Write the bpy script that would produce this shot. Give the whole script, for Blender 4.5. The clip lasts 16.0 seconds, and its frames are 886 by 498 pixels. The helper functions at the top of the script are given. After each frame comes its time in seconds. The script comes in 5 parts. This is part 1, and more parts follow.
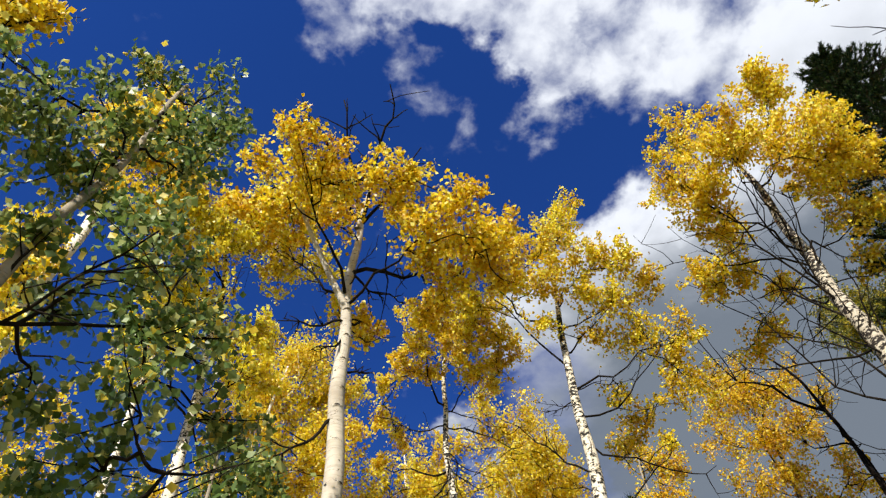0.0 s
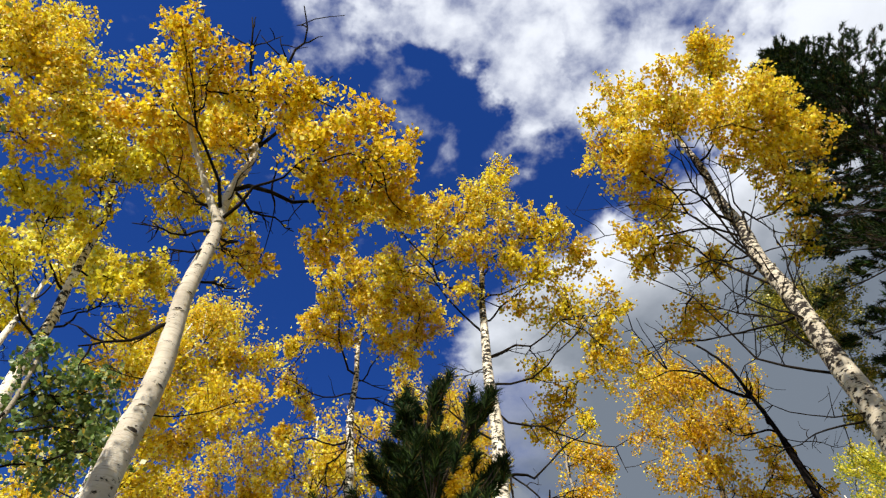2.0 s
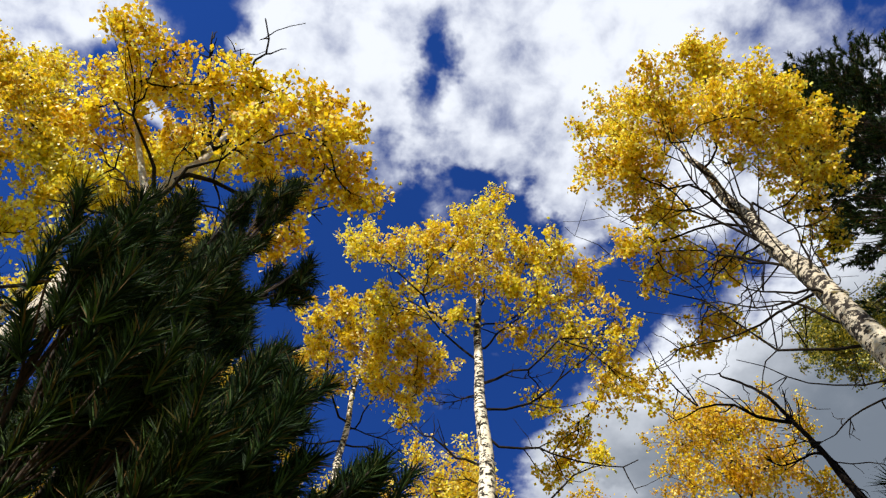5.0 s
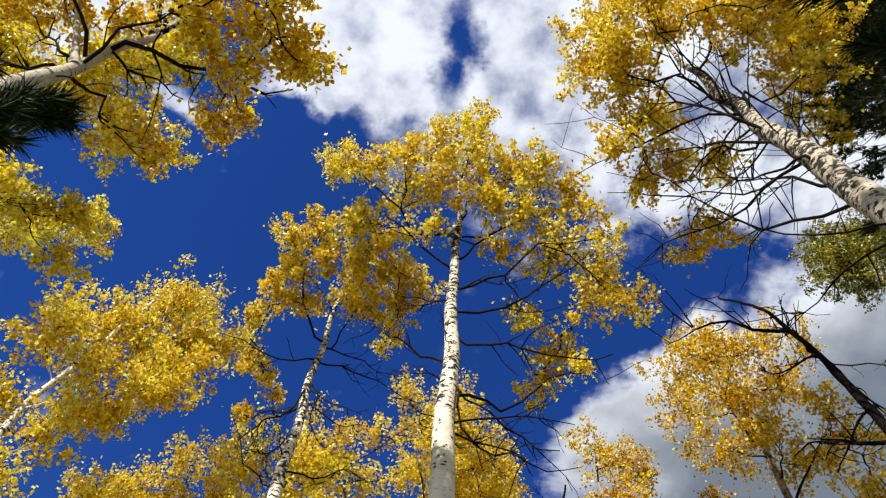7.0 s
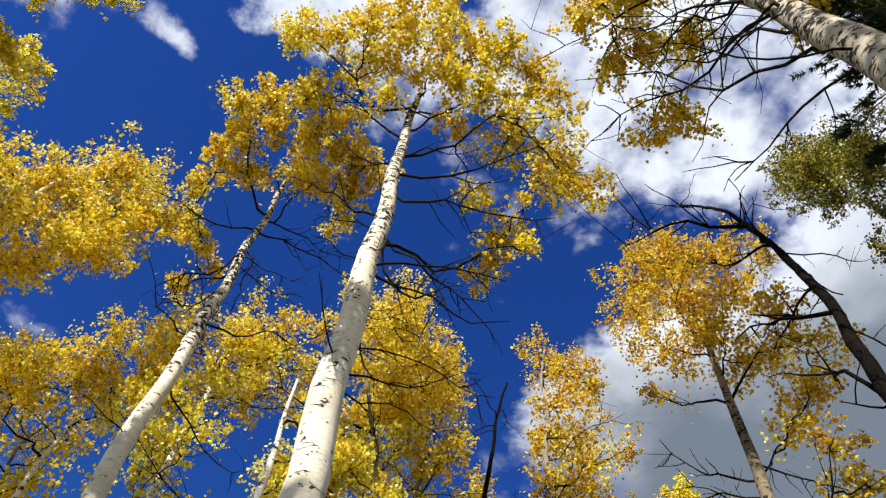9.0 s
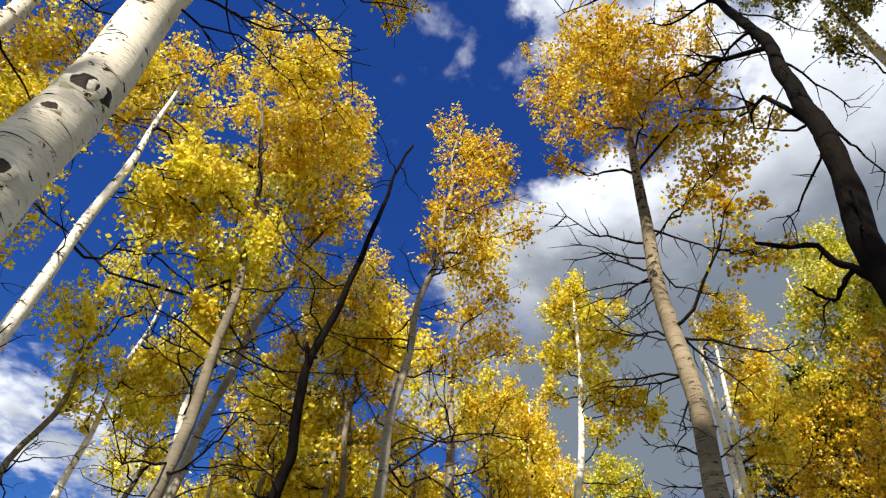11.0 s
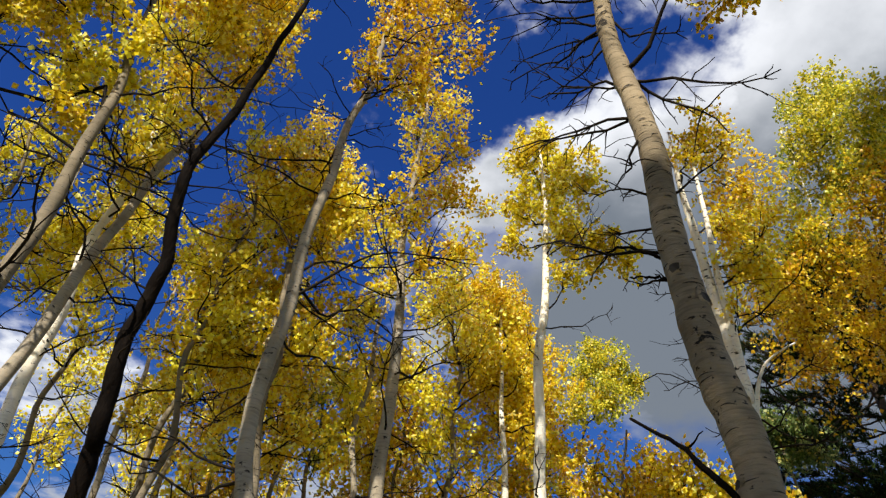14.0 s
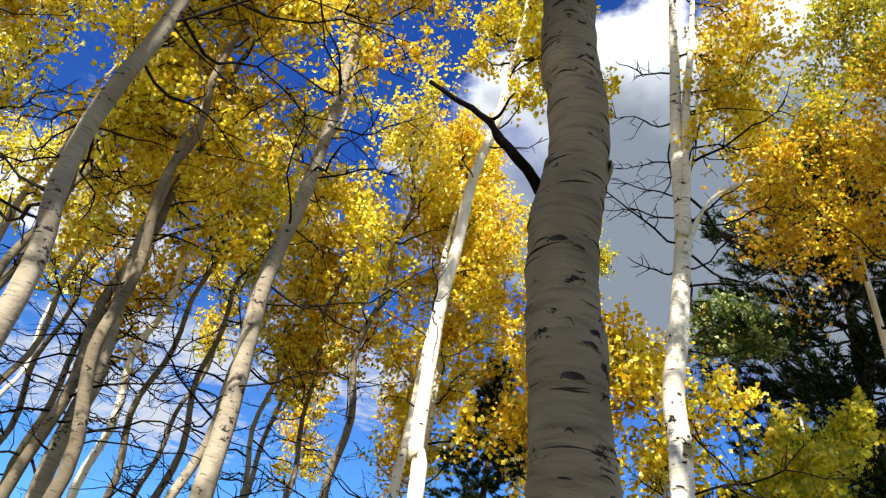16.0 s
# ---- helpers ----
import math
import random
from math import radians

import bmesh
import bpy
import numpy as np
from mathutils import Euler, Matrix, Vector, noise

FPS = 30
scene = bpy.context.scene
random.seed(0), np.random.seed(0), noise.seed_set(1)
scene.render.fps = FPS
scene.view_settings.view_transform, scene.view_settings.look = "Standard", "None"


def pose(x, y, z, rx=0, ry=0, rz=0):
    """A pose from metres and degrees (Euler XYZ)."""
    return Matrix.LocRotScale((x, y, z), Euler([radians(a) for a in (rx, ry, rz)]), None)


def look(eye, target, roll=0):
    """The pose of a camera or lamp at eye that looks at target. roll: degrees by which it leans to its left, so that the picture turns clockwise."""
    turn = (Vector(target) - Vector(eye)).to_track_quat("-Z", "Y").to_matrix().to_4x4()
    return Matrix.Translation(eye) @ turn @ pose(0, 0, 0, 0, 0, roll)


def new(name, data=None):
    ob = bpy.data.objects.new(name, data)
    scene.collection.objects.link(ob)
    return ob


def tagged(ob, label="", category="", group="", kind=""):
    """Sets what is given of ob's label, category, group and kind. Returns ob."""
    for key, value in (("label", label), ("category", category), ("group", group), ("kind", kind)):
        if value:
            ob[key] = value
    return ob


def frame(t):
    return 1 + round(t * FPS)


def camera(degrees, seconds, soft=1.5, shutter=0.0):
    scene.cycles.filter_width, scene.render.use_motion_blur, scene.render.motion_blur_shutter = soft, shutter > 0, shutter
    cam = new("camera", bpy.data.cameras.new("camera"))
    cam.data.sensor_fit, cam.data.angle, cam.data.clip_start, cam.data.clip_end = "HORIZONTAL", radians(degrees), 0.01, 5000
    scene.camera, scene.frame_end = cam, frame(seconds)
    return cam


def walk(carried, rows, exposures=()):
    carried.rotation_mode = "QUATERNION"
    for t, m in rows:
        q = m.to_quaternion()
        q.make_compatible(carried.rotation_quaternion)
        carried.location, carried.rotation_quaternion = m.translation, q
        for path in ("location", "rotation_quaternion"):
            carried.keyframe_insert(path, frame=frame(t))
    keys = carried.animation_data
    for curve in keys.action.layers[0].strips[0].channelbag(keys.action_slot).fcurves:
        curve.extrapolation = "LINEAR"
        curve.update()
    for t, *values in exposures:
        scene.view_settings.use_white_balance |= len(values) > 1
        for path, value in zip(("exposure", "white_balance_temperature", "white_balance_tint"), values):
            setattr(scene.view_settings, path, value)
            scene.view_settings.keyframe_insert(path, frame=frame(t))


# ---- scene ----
cam = camera(64.1, 16.0, soft=1.3)
PATH = [
    (0, (-0.785, 0.404, 1.504), (-0.586, 1.525, 3.149), -3.5),
    (0.5, (-0.453, 0.7, 1.521), (-0.292, 1.817, 3.172), -3.7),
    (1, (-0.042, 1.026, 1.525), (0.077, 2.105, 3.204), 0.5),
    (1.5, (0.315, 1.437, 1.518), (0.48, 2.515, 3.195), -0.7),
    (2, (0.638, 1.884, 1.493), (0.9, 2.939, 3.171), -2.9),
    (2.5, (0.939, 2.286, 1.474), (1.077, 3.361, 3.155), 2.3),
    (3, (1.164, 2.61, 1.491), (1.337, 3.608, 3.216), -1.7),
    (3.2, (1.248, 2.744, 1.468), (1.436, 3.662, 3.235), -2.4),
    (5.3, (2.446, 3.932, 1.474), (2.454, 4.725, 3.31), 6.2),
    (5.5, (2.568, 4.088, 1.486), (2.522, 4.882, 3.321), 10.5),
    (6, (2.865, 4.488, 1.538), (2.854, 5.262, 3.382), 7.3),
    (6.5, (3.093, 4.857, 1.513), (3.088, 5.593, 3.373), 4.8),
    (7, (3.323, 5.203, 1.504), (3.321, 6.033, 3.323), 6.3),
    (7.5, (3.535, 5.52, 1.486), (3.423, 6.215, 3.358), 16.1),
    (8, (3.685, 5.85, 1.448), (3.572, 6.486, 3.341), 17.0),
    (8.5, (3.876, 6.197, 1.442), (3.882, 6.986, 3.28), 7.6),
    (9, (4.157, 6.58, 1.47), (4.213, 7.517, 3.236), 7.4),
    (9.5, (4.416, 6.968, 1.512), (4.544, 8.017, 3.21), 6.6),
    (10, (4.627, 7.439, 1.5), (4.849, 8.618, 3.1), 5.6),
    (10.2, (4.724, 7.599, 1.498), (4.981, 8.821, 3.061), 5.1),
    (12.3, (5.698, 9.008, 1.494), (6.189, 10.261, 2.973), 4.7),
    (12.5, (5.802, 9.154, 1.503), (6.333, 10.424, 2.954), 2.6),
    (13, (6.063, 9.504, 1.527), (6.675, 10.757, 2.961), -0.5),
    (13.5, (6.369, 9.756, 1.517), (6.786, 11.054, 2.98), 3.1),
    (14, (6.708, 10.03, 1.508), (7.093, 11.395, 2.918), 2.9),
    (14.5, (7.071, 10.367, 1.529), (7.51, 11.807, 2.845), 3.3),
    (14.8, (7.305, 10.498, 1.521), (7.646, 11.973, 2.827), 5.3),
    (15, (7.469, 10.571, 1.506), (7.826, 12.08, 2.77), 6.3),
    (15.5, (7.878, 10.823, 1.504), (8.276, 12.38, 2.694), 9.4),
    (16, (8.254, 11.117, 1.537), (8.706, 12.678, 2.701), 11.8),
]
walk(cam, [(t, look(eye, target, roll)) for t, eye, target, roll in PATH], exposures=[(0, 0.73, 6600, 10), (5.5, 0.72, 6550, 10), (7.5, 0.71, 6500, 10), (8.5, 0.65, 6450, 10), (9.5, 0.95, 6400, 10), (10.2, 0.98, 6450, 10), (12.3, 0.71, 6800, 10), (14, 0.74, 6800, 10), (15, 0.99, 6650, 10), (16, 1.26, 6650, 10)])

# ---- sky, clouds and sun ----
SUN_TO = Vector((-0.5, -0.86, 0.74)).normalized()

world = bpy.data.worlds.new("sky")
scene.world = world
world.use_nodes = True
wn, wl = world.node_tree.nodes, world.node_tree.links
wn.clear()


def math_node(op, a, b=None, clamp=False):
    n = wn.new("ShaderNodeMath")
    n.operation, n.use_clamp = op, clamp
    for slot, v in enumerate((a, b)):
        if v is None:
            continue
        if isinstance(v, (int, float)):
            n.inputs[slot].default_value = v
        else:
            wl.new(v, n.inputs[slot])
    return n.outputs[0]


sky = wn.new("ShaderNodeTexSky")
sky.sky_type, sky.sun_disc = "NISHITA", False
sky.sun_elevation = math.asin(SUN_TO.z)
sky.sun_rotation = math.atan2(SUN_TO.x, SUN_TO.y)
sky.altitude, sky.air_density, sky.dust_density, sky.ozone_density = 2900, 0.9, 0.2, 3.0
deep = wn.new("ShaderNodeMix")
deep.data_type, deep.blend_type = "RGBA", "MULTIPLY"
deep.inputs["Factor"].default_value = 1.0
tint = wn.new("ShaderNodeMix")
tint.data_type = "RGBA"
tint.inputs["A"].default_value = (0.36, 0.67, 0.88, 1.0)
tint.inputs["B"].default_value = (0.168, 0.425, 0.97, 1.0)
wl.new(tint.outputs["Result"], deep.inputs["B"])
wl.new(sky.outputs["Color"], deep.inputs["A"])

coord = wn.new("ShaderNodeTexCoord")
split = wn.new("ShaderNodeSeparateXYZ")
wl.new(coord.outputs["Generated"], split.inputs[0])
steep = wn.new("ShaderNodeMapRange")
steep.interpolation_type = "SMOOTHSTEP"
steep.inputs["From Min"].default_value, steep.inputs["From Max"].default_value = 0.15, 0.75
wl.new(split.outputs[2], steep.inputs["Value"])
wl.new(steep.outputs["Result"], tint.inputs["Factor"])
height = math_node("MAXIMUM", split.outputs[2], 0.06)
qx = math_node("DIVIDE", split.outputs[0], height)
qy = math_node("DIVIDE", split.outputs[1], height)
layer = wn.new("ShaderNodeCombineXYZ")
wl.new(qx, layer.inputs[0])
wl.new(qy, layer.inputs[1])


def cloud_noise(scale, detail, rough, shift, warp=0.0):
    n = wn.new("ShaderNodeTexNoise")
    n.inputs["Scale"].default_value = scale
    n.inputs["Detail"].default_value = detail
    n.inputs["Roughness"].default_value = rough
    n.inputs["Distortion"].default_value = warp
    add = wn.new("ShaderNodeVectorMath")
    add.operation = "ADD"
    add.inputs[1].default_value = shift
    wl.new(layer.outputs[0], add.inputs[0])
    wl.new(add.outputs[0], n.inputs["Vector"])
    return n.outputs["Fac"]


# cloud banks on a flat layer: (place x, place y, radius, thinness), metres per metre of height
BANKS = [
    (-0.15, 0.13, 0.12), (-0.10, 0.22, 0.10, 0.85), (0.09, 0.19, 0.12, 0.85), (0.10, 0.07, 0.14), (0.23, 0.27, 0.11, 0.8),
    (0.30, 0.05, 0.18), (0.40, 0.31, 0.09), (0.60, 0.20, 0.17), (0.0, -0.15, 0.2), (0.44, 0.61, 0.09),
    (0.54, 0.72, 0.18), (0.38, 0.76, 0.11), (0.28, 0.84, 0.09), (0.78, 0.62, 0.28), (0.95, 0.35, 0.38),
    (0.85, 1.05, 0.42), (1.45, 0.85, 0.5), (0.20, 1.12, 0.07), (-0.39, 0.28, 0.05), (-0.55, 1.75, 0.3),
    (0.35, 2.2, 0.45), (-0.4, 3.2, 0.7), (0.35, 1.3, 0.12), (0.02, 0.36, 0.04, 0.3), (0.27, 0.37, 0.06, 0.6),
    (0.11, 0.45, 0.05, 0.28), (0.04, 0.39, 0.06, 0.3), (0.24, 0.44, 0.04, 0.5), (-0.22, 0.19, 0.06), (-0.25, 2.4, 0.3), (-0.34, 1.84, 0.2),
    (0.01, 0.25, 0.07, 0.8), (0.10, 0.26, 0.06, 0.5), (0.19, 0.28, 0.06, 0.8), (0.22, 0.36, 0.05, 0.6), (-0.09, 0.34, 0.05, 0.5), (-0.52, 0.14, 0.15), (-0.66, 0.08, 0.16),
    # unseen banks to the south, added to whiten the fill light
    (-0.5, -0.75, 0.42), (0.65, -0.6, 0.45), (-1.5, -0.9, 0.6), (0.3, -1.6, 0.7), (1.7, -0.5, 0.7), (-1.7, 0.3, 0.5), (-0.6, -2.6, 0.9),
]
# the banks' edges are torn by bending the layer
bend_n = wn.new("ShaderNodeTexNoise")
bend_n.inputs["Scale"].default_value, bend_n.inputs["Detail"].default_value, bend_n.inputs["Roughness"].default_value = 7.0, 5.0, 0.6
wl.new(layer.outputs[0], bend_n.inputs["Vector"])
bend_s = wn.new("ShaderNodeSeparateXYZ")
wl.new(bend_n.outputs["Color"], bend_s.inputs[0])
wx = math_node("ADD", qx, math_node("MULTIPLY", math_node("SUBTRACT", bend_s.outputs[0], 0.5), 0.22))
wy = math_node("ADD", qy, math_node("MULTIPLY", math_node("SUBTRACT", bend_s.outputs[1], 0.5), 0.22))
total = None
for bx, by, br, *thin in BANKS:
    dx, dy = math_node("SUBTRACT", wx, bx), math_node("SUBTRACT", wy, by)
    d = math_node("SQRT", math_node("ADD", math_node("MULTIPLY", dx, dx), math_node("MULTIPLY", dy, dy)))
    v = math_node("SUBTRACT", 1.0, math_node("DIVIDE", d, br * 1.35), clamp=True)
    v = math_node("MULTIPLY", v, thin[0]) if thin else v
    total = v if total is None else math_node("ADD", total, v)
gx, gy = math_node("SUBTRACT", wx, -0.01), math_node("SUBTRACT", wy, 0.17)
gap = math_node("SQRT", math_node("ADD", math_node("MULTIPLY", math_node("MULTIPLY", gx, gx), 5.0), math_node("MULTIPLY", gy, gy)))
gap = math_node("SUBTRACT", 1.0, math_node("DIVIDE", gap, 0.11), clamp=True)
total = math_node("SUBTRACT", math_node("MINIMUM", total, 0.75), math_node("MULTIPLY", gap, 0.8))
# the closed deck, smooth and grey: place x, place y, radius
deck = None
for bx, by, br in [(0.66, 0.95, 0.50), (1.05, 0.95, 0.62), (0.98, 0.42, 0.50), (1.45, 1.25, 0.50), (0.72, 0.28, 0.24)]:
    dx, dy = math_node("SUBTRACT", wx, bx), math_node("SUBTRACT", wy, by)
    d = math_node("SQRT", math_node("ADD", math_node("MULTIPLY", dx, dx), math_node("MULTIPLY", dy, dy)))
    v = math_node("MULTIPLY", math_node("SUBTRACT", 1.0, math_node("DIVIDE", d, br), clamp=True), 2.6)
    deck = v if deck is None else math_node("ADD", deck, v)
deck = math_node("MINIMUM", deck, 1.0)
calm = math_node("SUBTRACT", 1.0, math_node("MULTIPLY", deck, 0.72))
total = math_node("ADD", total, math_node("MULTIPLY", deck, 0.45))
coarse = math_node("SUBTRACT", cloud_noise(6.0, 8.0, 0.54, (3.1, 1.7, 0.4), 0.15), 0.5)
fine = math_node("SUBTRACT", cloud_noise(17.0, 6.0, 0.55, (7.3, 0.2, 2.0), 0.2), 0.5)
body_of = math_node("ADD", total, math_node("MULTIPLY", math_node("ADD", math_node("MULTIPLY", coarse, 1.5), math_node("MULTIPLY", fine, 1.0)), calm))
cover = wn.new("ShaderNodeMapRange")
cover.interpolation_type = "SMOOTHSTEP"
cover.inputs["From Min"].default_value, cover.inputs["From Max"].default_value = 0.21, 0.98
wl.new(body_of, cover.inputs["Value"])
thick = wn.new("ShaderNodeMapRange")
thick.interpolation_type = "SMOOTHSTEP"
thick.inputs["From Min"].default_value, thick.inputs["From Max"].default_value = 0.35, 1.3
low = math_node("MULTIPLY", math_node("SUBTRACT", math_node("ADD", qy, qx), 0.95), 1.25)
lump = math_node("MULTIPLY", math_node("SUBTRACT", cloud_noise(5.0, 6.0, 0.48, (1.3, 5.5, 0.7), 0.1), 0.46), 2.8)
wl.new(math_node("ADD", math_node("MULTIPLY", math_node("ADD", total, math_node("MULTIPLY", coarse, 1.2)), 0.55), math_node("ADD", low, math_node("MULTIPLY", lump, calm))), thick.inputs["Value"])
shade = wn.new("ShaderNodeMix")
shade.data_type = "RGBA"
shade.inputs["A"].default_value = (0.56, 0.59, 0.645, 1.0)
shade.inputs["B"].default_value = (0.115, 0.138, 0.172, 1.0)
wl.new(math_node("MULTIPLY", thick.outputs["Result"], math_node("ADD", 0.6, math_node("MULTIPLY", deck, 0.4))), shade.inputs["Factor"])
blue = wn.new("ShaderNodeBackground")
blue.inputs["Strength"].default_value = 0.114
wl.new(deep.outputs["Result"], blue.inputs["Color"])
white = wn.new("ShaderNodeBackground")
white.inputs["Strength"].default_value = 1.0
wl.new(shade.outputs["Result"], white.inputs["Color"])
join = wn.new("ShaderNodeMixShader")
wl.new(cover.outputs["Result"], join.inputs[0])
wl.new(blue.outputs[0], join.inputs[1])
wl.new(white.outputs[0], join.inputs[2])
out = wn.new("ShaderNodeOutputWorld")
wl.new(join.outputs[0], out.inputs["Surface"])

sun = new("sun", bpy.data.lights.new("sun", "SUN"))
sun.data.energy, sun.data.angle, sun.data.color = 5.0, radians(0.5), (1.0, 0.94, 0.84)
sun.matrix_world = look(SUN_TO * 60, (0, 0, 0))


# ---- materials ----
def material(name):
    m = bpy.data.materials.new(name)
    m.use_nodes = True
    return m, m.node_tree.nodes, m.node_tree.links, m.node_tree.nodes["Principled BSDF"]


def noise_of(n, l, scale, detail=4.0, rough=0.55, stretch=(1, 1, 1)):
    c, mp, t = n.new("ShaderNodeTexCoord"), n.new("ShaderNodeMapping"), n.new("ShaderNodeTexNoise")
    mp.inputs["Scale"].default_value = stretch
    t.inputs["Scale"].default_value, t.inputs["Detail"].default_value, t.inputs["Roughness"].default_value = scale, detail, rough
    l.new(c.outputs["Object"], mp.inputs["Vector"])
    l.new(mp.outputs["Vector"], t.inputs["Vector"])
    return t.outputs["Fac"]


def ramp_of(n, l, value, stops):
    r = n.new("ShaderNodeValToRGB")
    e = r.color_ramp.elements
    while len(e) < len(stops):
        e.new(0.5)
    for k, (at, colour) in zip(e, stops):
        k.position, k.color = at, (*colour, 1.0)
    l.new(value, r.inputs[0])
    return r.outputs["Color"]


def mixed(n, l, a, b, fac, mode="MIX"):
    m = n.new("ShaderNodeMix")
    m.data_type, m.blend_type = "RGBA", mode
    for slot, v in (("Factor", fac), ("A", a), ("B", b)):
        if isinstance(v, (int, float)):
            m.inputs[slot].default_value = v
        elif isinstance(v, tuple):
            m.inputs[slot].default_value = (*v, 1.0)
        else:
            l.new(v, m.inputs[slot])
    return m.outputs["Result"]


def leaf_material(name, stops, through_light=0.6, rough=0.42):
    m, n, l, p = material(name)
    geo = n.new("ShaderNodeNewGeometry")
    c = ramp_of(n, l, geo.outputs["Random Per Island"], stops)
    patch = noise_of(n, l, 1.3, 2.0)
    c = mixed(n, l, c, mixed(n, l, c, (0.92, 0.80, 0.6), 1.0, "MULTIPLY"), ramp_of(n, l, patch, [(0.42, (0, 0, 0)), (0.62, (1, 1, 1))]))
    l.new(c, p.inputs["Base Color"])
    p.inputs["Roughness"].default_value = rough
    p.inputs["Specular IOR Level"].default_value = 0.42 if rough < 0.6 else 0.1
    t, mx = n.new("ShaderNodeBsdfTranslucent"), n.new("ShaderNodeMixShader")
    l.new(c, t.inputs["Color"])
    mx.inputs[0].default_value = through_light
    l.new(p.outputs[0], mx.inputs[1])
    l.new(t.outputs[0], mx.inputs[2])
    l.new(mx.outputs[0], n["Material Output"].inputs["Surface"])
    return m


# in the next four, the darkest stop stands in for shadowed leaves
GOLD = leaf_material("gold_leaf", [(0.0, (0.36, 0.217, 0.010)), (0.16, (0.68, 0.466, 0.013)), (0.5, (0.83, 0.673, 0.022)), (0.82, (0.87, 0.807, 0.055)), (1.0, (0.88, 0.869, 0.30))], 0.42)
YELLOW = leaf_material("yellow_leaf", [(0.0, (0.36, 0.248, 0.012)), (0.16, (0.68, 0.517, 0.016)), (0.5, (0.82, 0.724, 0.03)), (0.82, (0.86, 0.828, 0.075)), (1.0, (0.85, 0.869, 0.30))], 0.42)
ORANGE = leaf_material("orange_leaf", [(0.0, (0.30, 0.154, 0.008)), (0.2, (0.60, 0.350, 0.012)), (0.6, (0.79, 0.567, 0.016)), (0.9, (0.85, 0.721, 0.03)), (1.0, (0.86, 0.814, 0.16))], 0.4)
AMBER = leaf_material("amber_leaf", [(0.0, (0.36, 0.197, 0.008)), (0.16, (0.70, 0.455, 0.012)), (0.5, (0.84, 0.652, 0.02)), (0.82, (0.87, 0.787, 0.04)), (1.0, (0.88, 0.869, 0.26))], 0.42)
# darker copy of the green leaf, coloured to read as a silhouette
SHADEGREEN = leaf_material("shaded_green_leaf", [(0.0, (0.03, 0.065, 0.016)), (0.6, (0.06, 0.12, 0.028)), (1.0, (0.12, 0.18, 0.05))], 0.3)
# olive with darkened low stops: the backlit underside's shade is in the colour
OLIVE = leaf_material("shaded_olive_leaf", [(0.0, (0.05, 0.07, 0.012)), (0.35, (0.13, 0.16, 0.02)), (0.65, (0.30, 0.29, 0.025)), (1.0, (0.62, 0.52, 0.05))], 0.32)
LIME = leaf_material("yellow_green_leaf", [(0.0, (0.20, 0.27, 0.03)), (0.25, (0.46, 0.48, 0.03)), (0.7, (0.78, 0.66, 0.03)), (1.0, (0.76, 0.74, 0.12))], 0.42)
GREEN = leaf_material("green_leaf", [(0.0, (0.05, 0.10, 0.022)), (0.4, (0.12, 0.20, 0.045)), (0.72, (0.22, 0.31, 0.10)), (0.9, (0.44, 0.50, 0.22)), (1.0, (0.72, 0.58, 0.06))], 0.4)
# black-green stops paint needles in shade, the greener one needles in sun
NEEDLE = leaf_material("shaded_pine_needle", [(0.0, (0.003, 0.007, 0.0025)), (0.5, (0.009, 0.023, 0.006)), (0.88, (0.04, 0.085, 0.02)), (1.0, (0.10, 0.06, 0.024))], 0.06, 0.75)


def bark_material(name, pale, shade, mark, scars, rise=0.0, fleck=0.665):
    """Pale bark with thin cross cracks and dark rough scars; scars: how far they spread, 0 to 1."""
    m, n, l, p = material(name)
    c = ramp_of(n, l, noise_of(n, l, 2.2, 5.0), [(0.3, shade), (0.62, pale)])
    c = mixed(n, l, c, shade, ramp_of(n, l, noise_of(n, l, 5.0, 3.0, 0.5, (1, 1, 9)), [(0.5, (0, 0, 0)), (0.75, (1, 1, 1))]))
    flecks = ramp_of(n, l, noise_of(n, l, 8.0, 3.0, 0.5, (1, 1, 7.5)), [(fleck, (0, 0, 0)), (fleck + 0.035, (1, 1, 1))])
    far = noise_of(n, l, 0.9, 2.0)
    rough = n.new("ShaderNodeMath")
    rough.operation = "MULTIPLY_ADD"
    l.new(far, rough.inputs[0])
    rough.inputs[1].default_value = 0.45
    l.new(noise_of(n, l, 11.0, 5.0, 0.65, (1, 1, 1.5)), rough.inputs[2])
    edge = 0.90 - 0.14 * scars
    # old branch scars crowd towards the crown
    pos, cut, up = n.new("ShaderNodeTexCoord"), n.new("ShaderNodeSeparateXYZ"), n.new("ShaderNodeMapRange")
    l.new(pos.outputs["Object"], cut.inputs[0])
    l.new(cut.outputs[2], up.inputs["Value"])
    up.inputs["From Min"].default_value, up.inputs["From Max"].default_value, up.inputs["To Max"].default_value = 6.0, 11.0, rise
    top = n.new("ShaderNodeMath")
    l.new(rough.outputs[0], top.inputs[0])
    l.new(up.outputs["Result"], top.inputs[1])
    patches = ramp_of(n, l, top.outputs[0], [(edge, (0, 0, 0)), (edge + 0.04, (1, 1, 1))])
    c = mixed(n, l, c, mark, flecks)
    c = mixed(n, l, c, mark, patches)
    l.new(c, p.inputs["Base Color"])
    p.inputs["Roughness"].default_value = 0.82
    p.inputs["Specular IOR Level"].default_value = 0.12
    b = n.new("ShaderNodeBump")
    b.inputs["Strength"].default_value, b.inputs["Distance"].default_value = 0.55, 0.02
    l.new(noise_of(n, l, 16.0, 5.0, 0.6, (1, 1, 3.0)), b.inputs["Height"])
    l.new(b.outputs[0], p.inputs["Normal"])
    return m


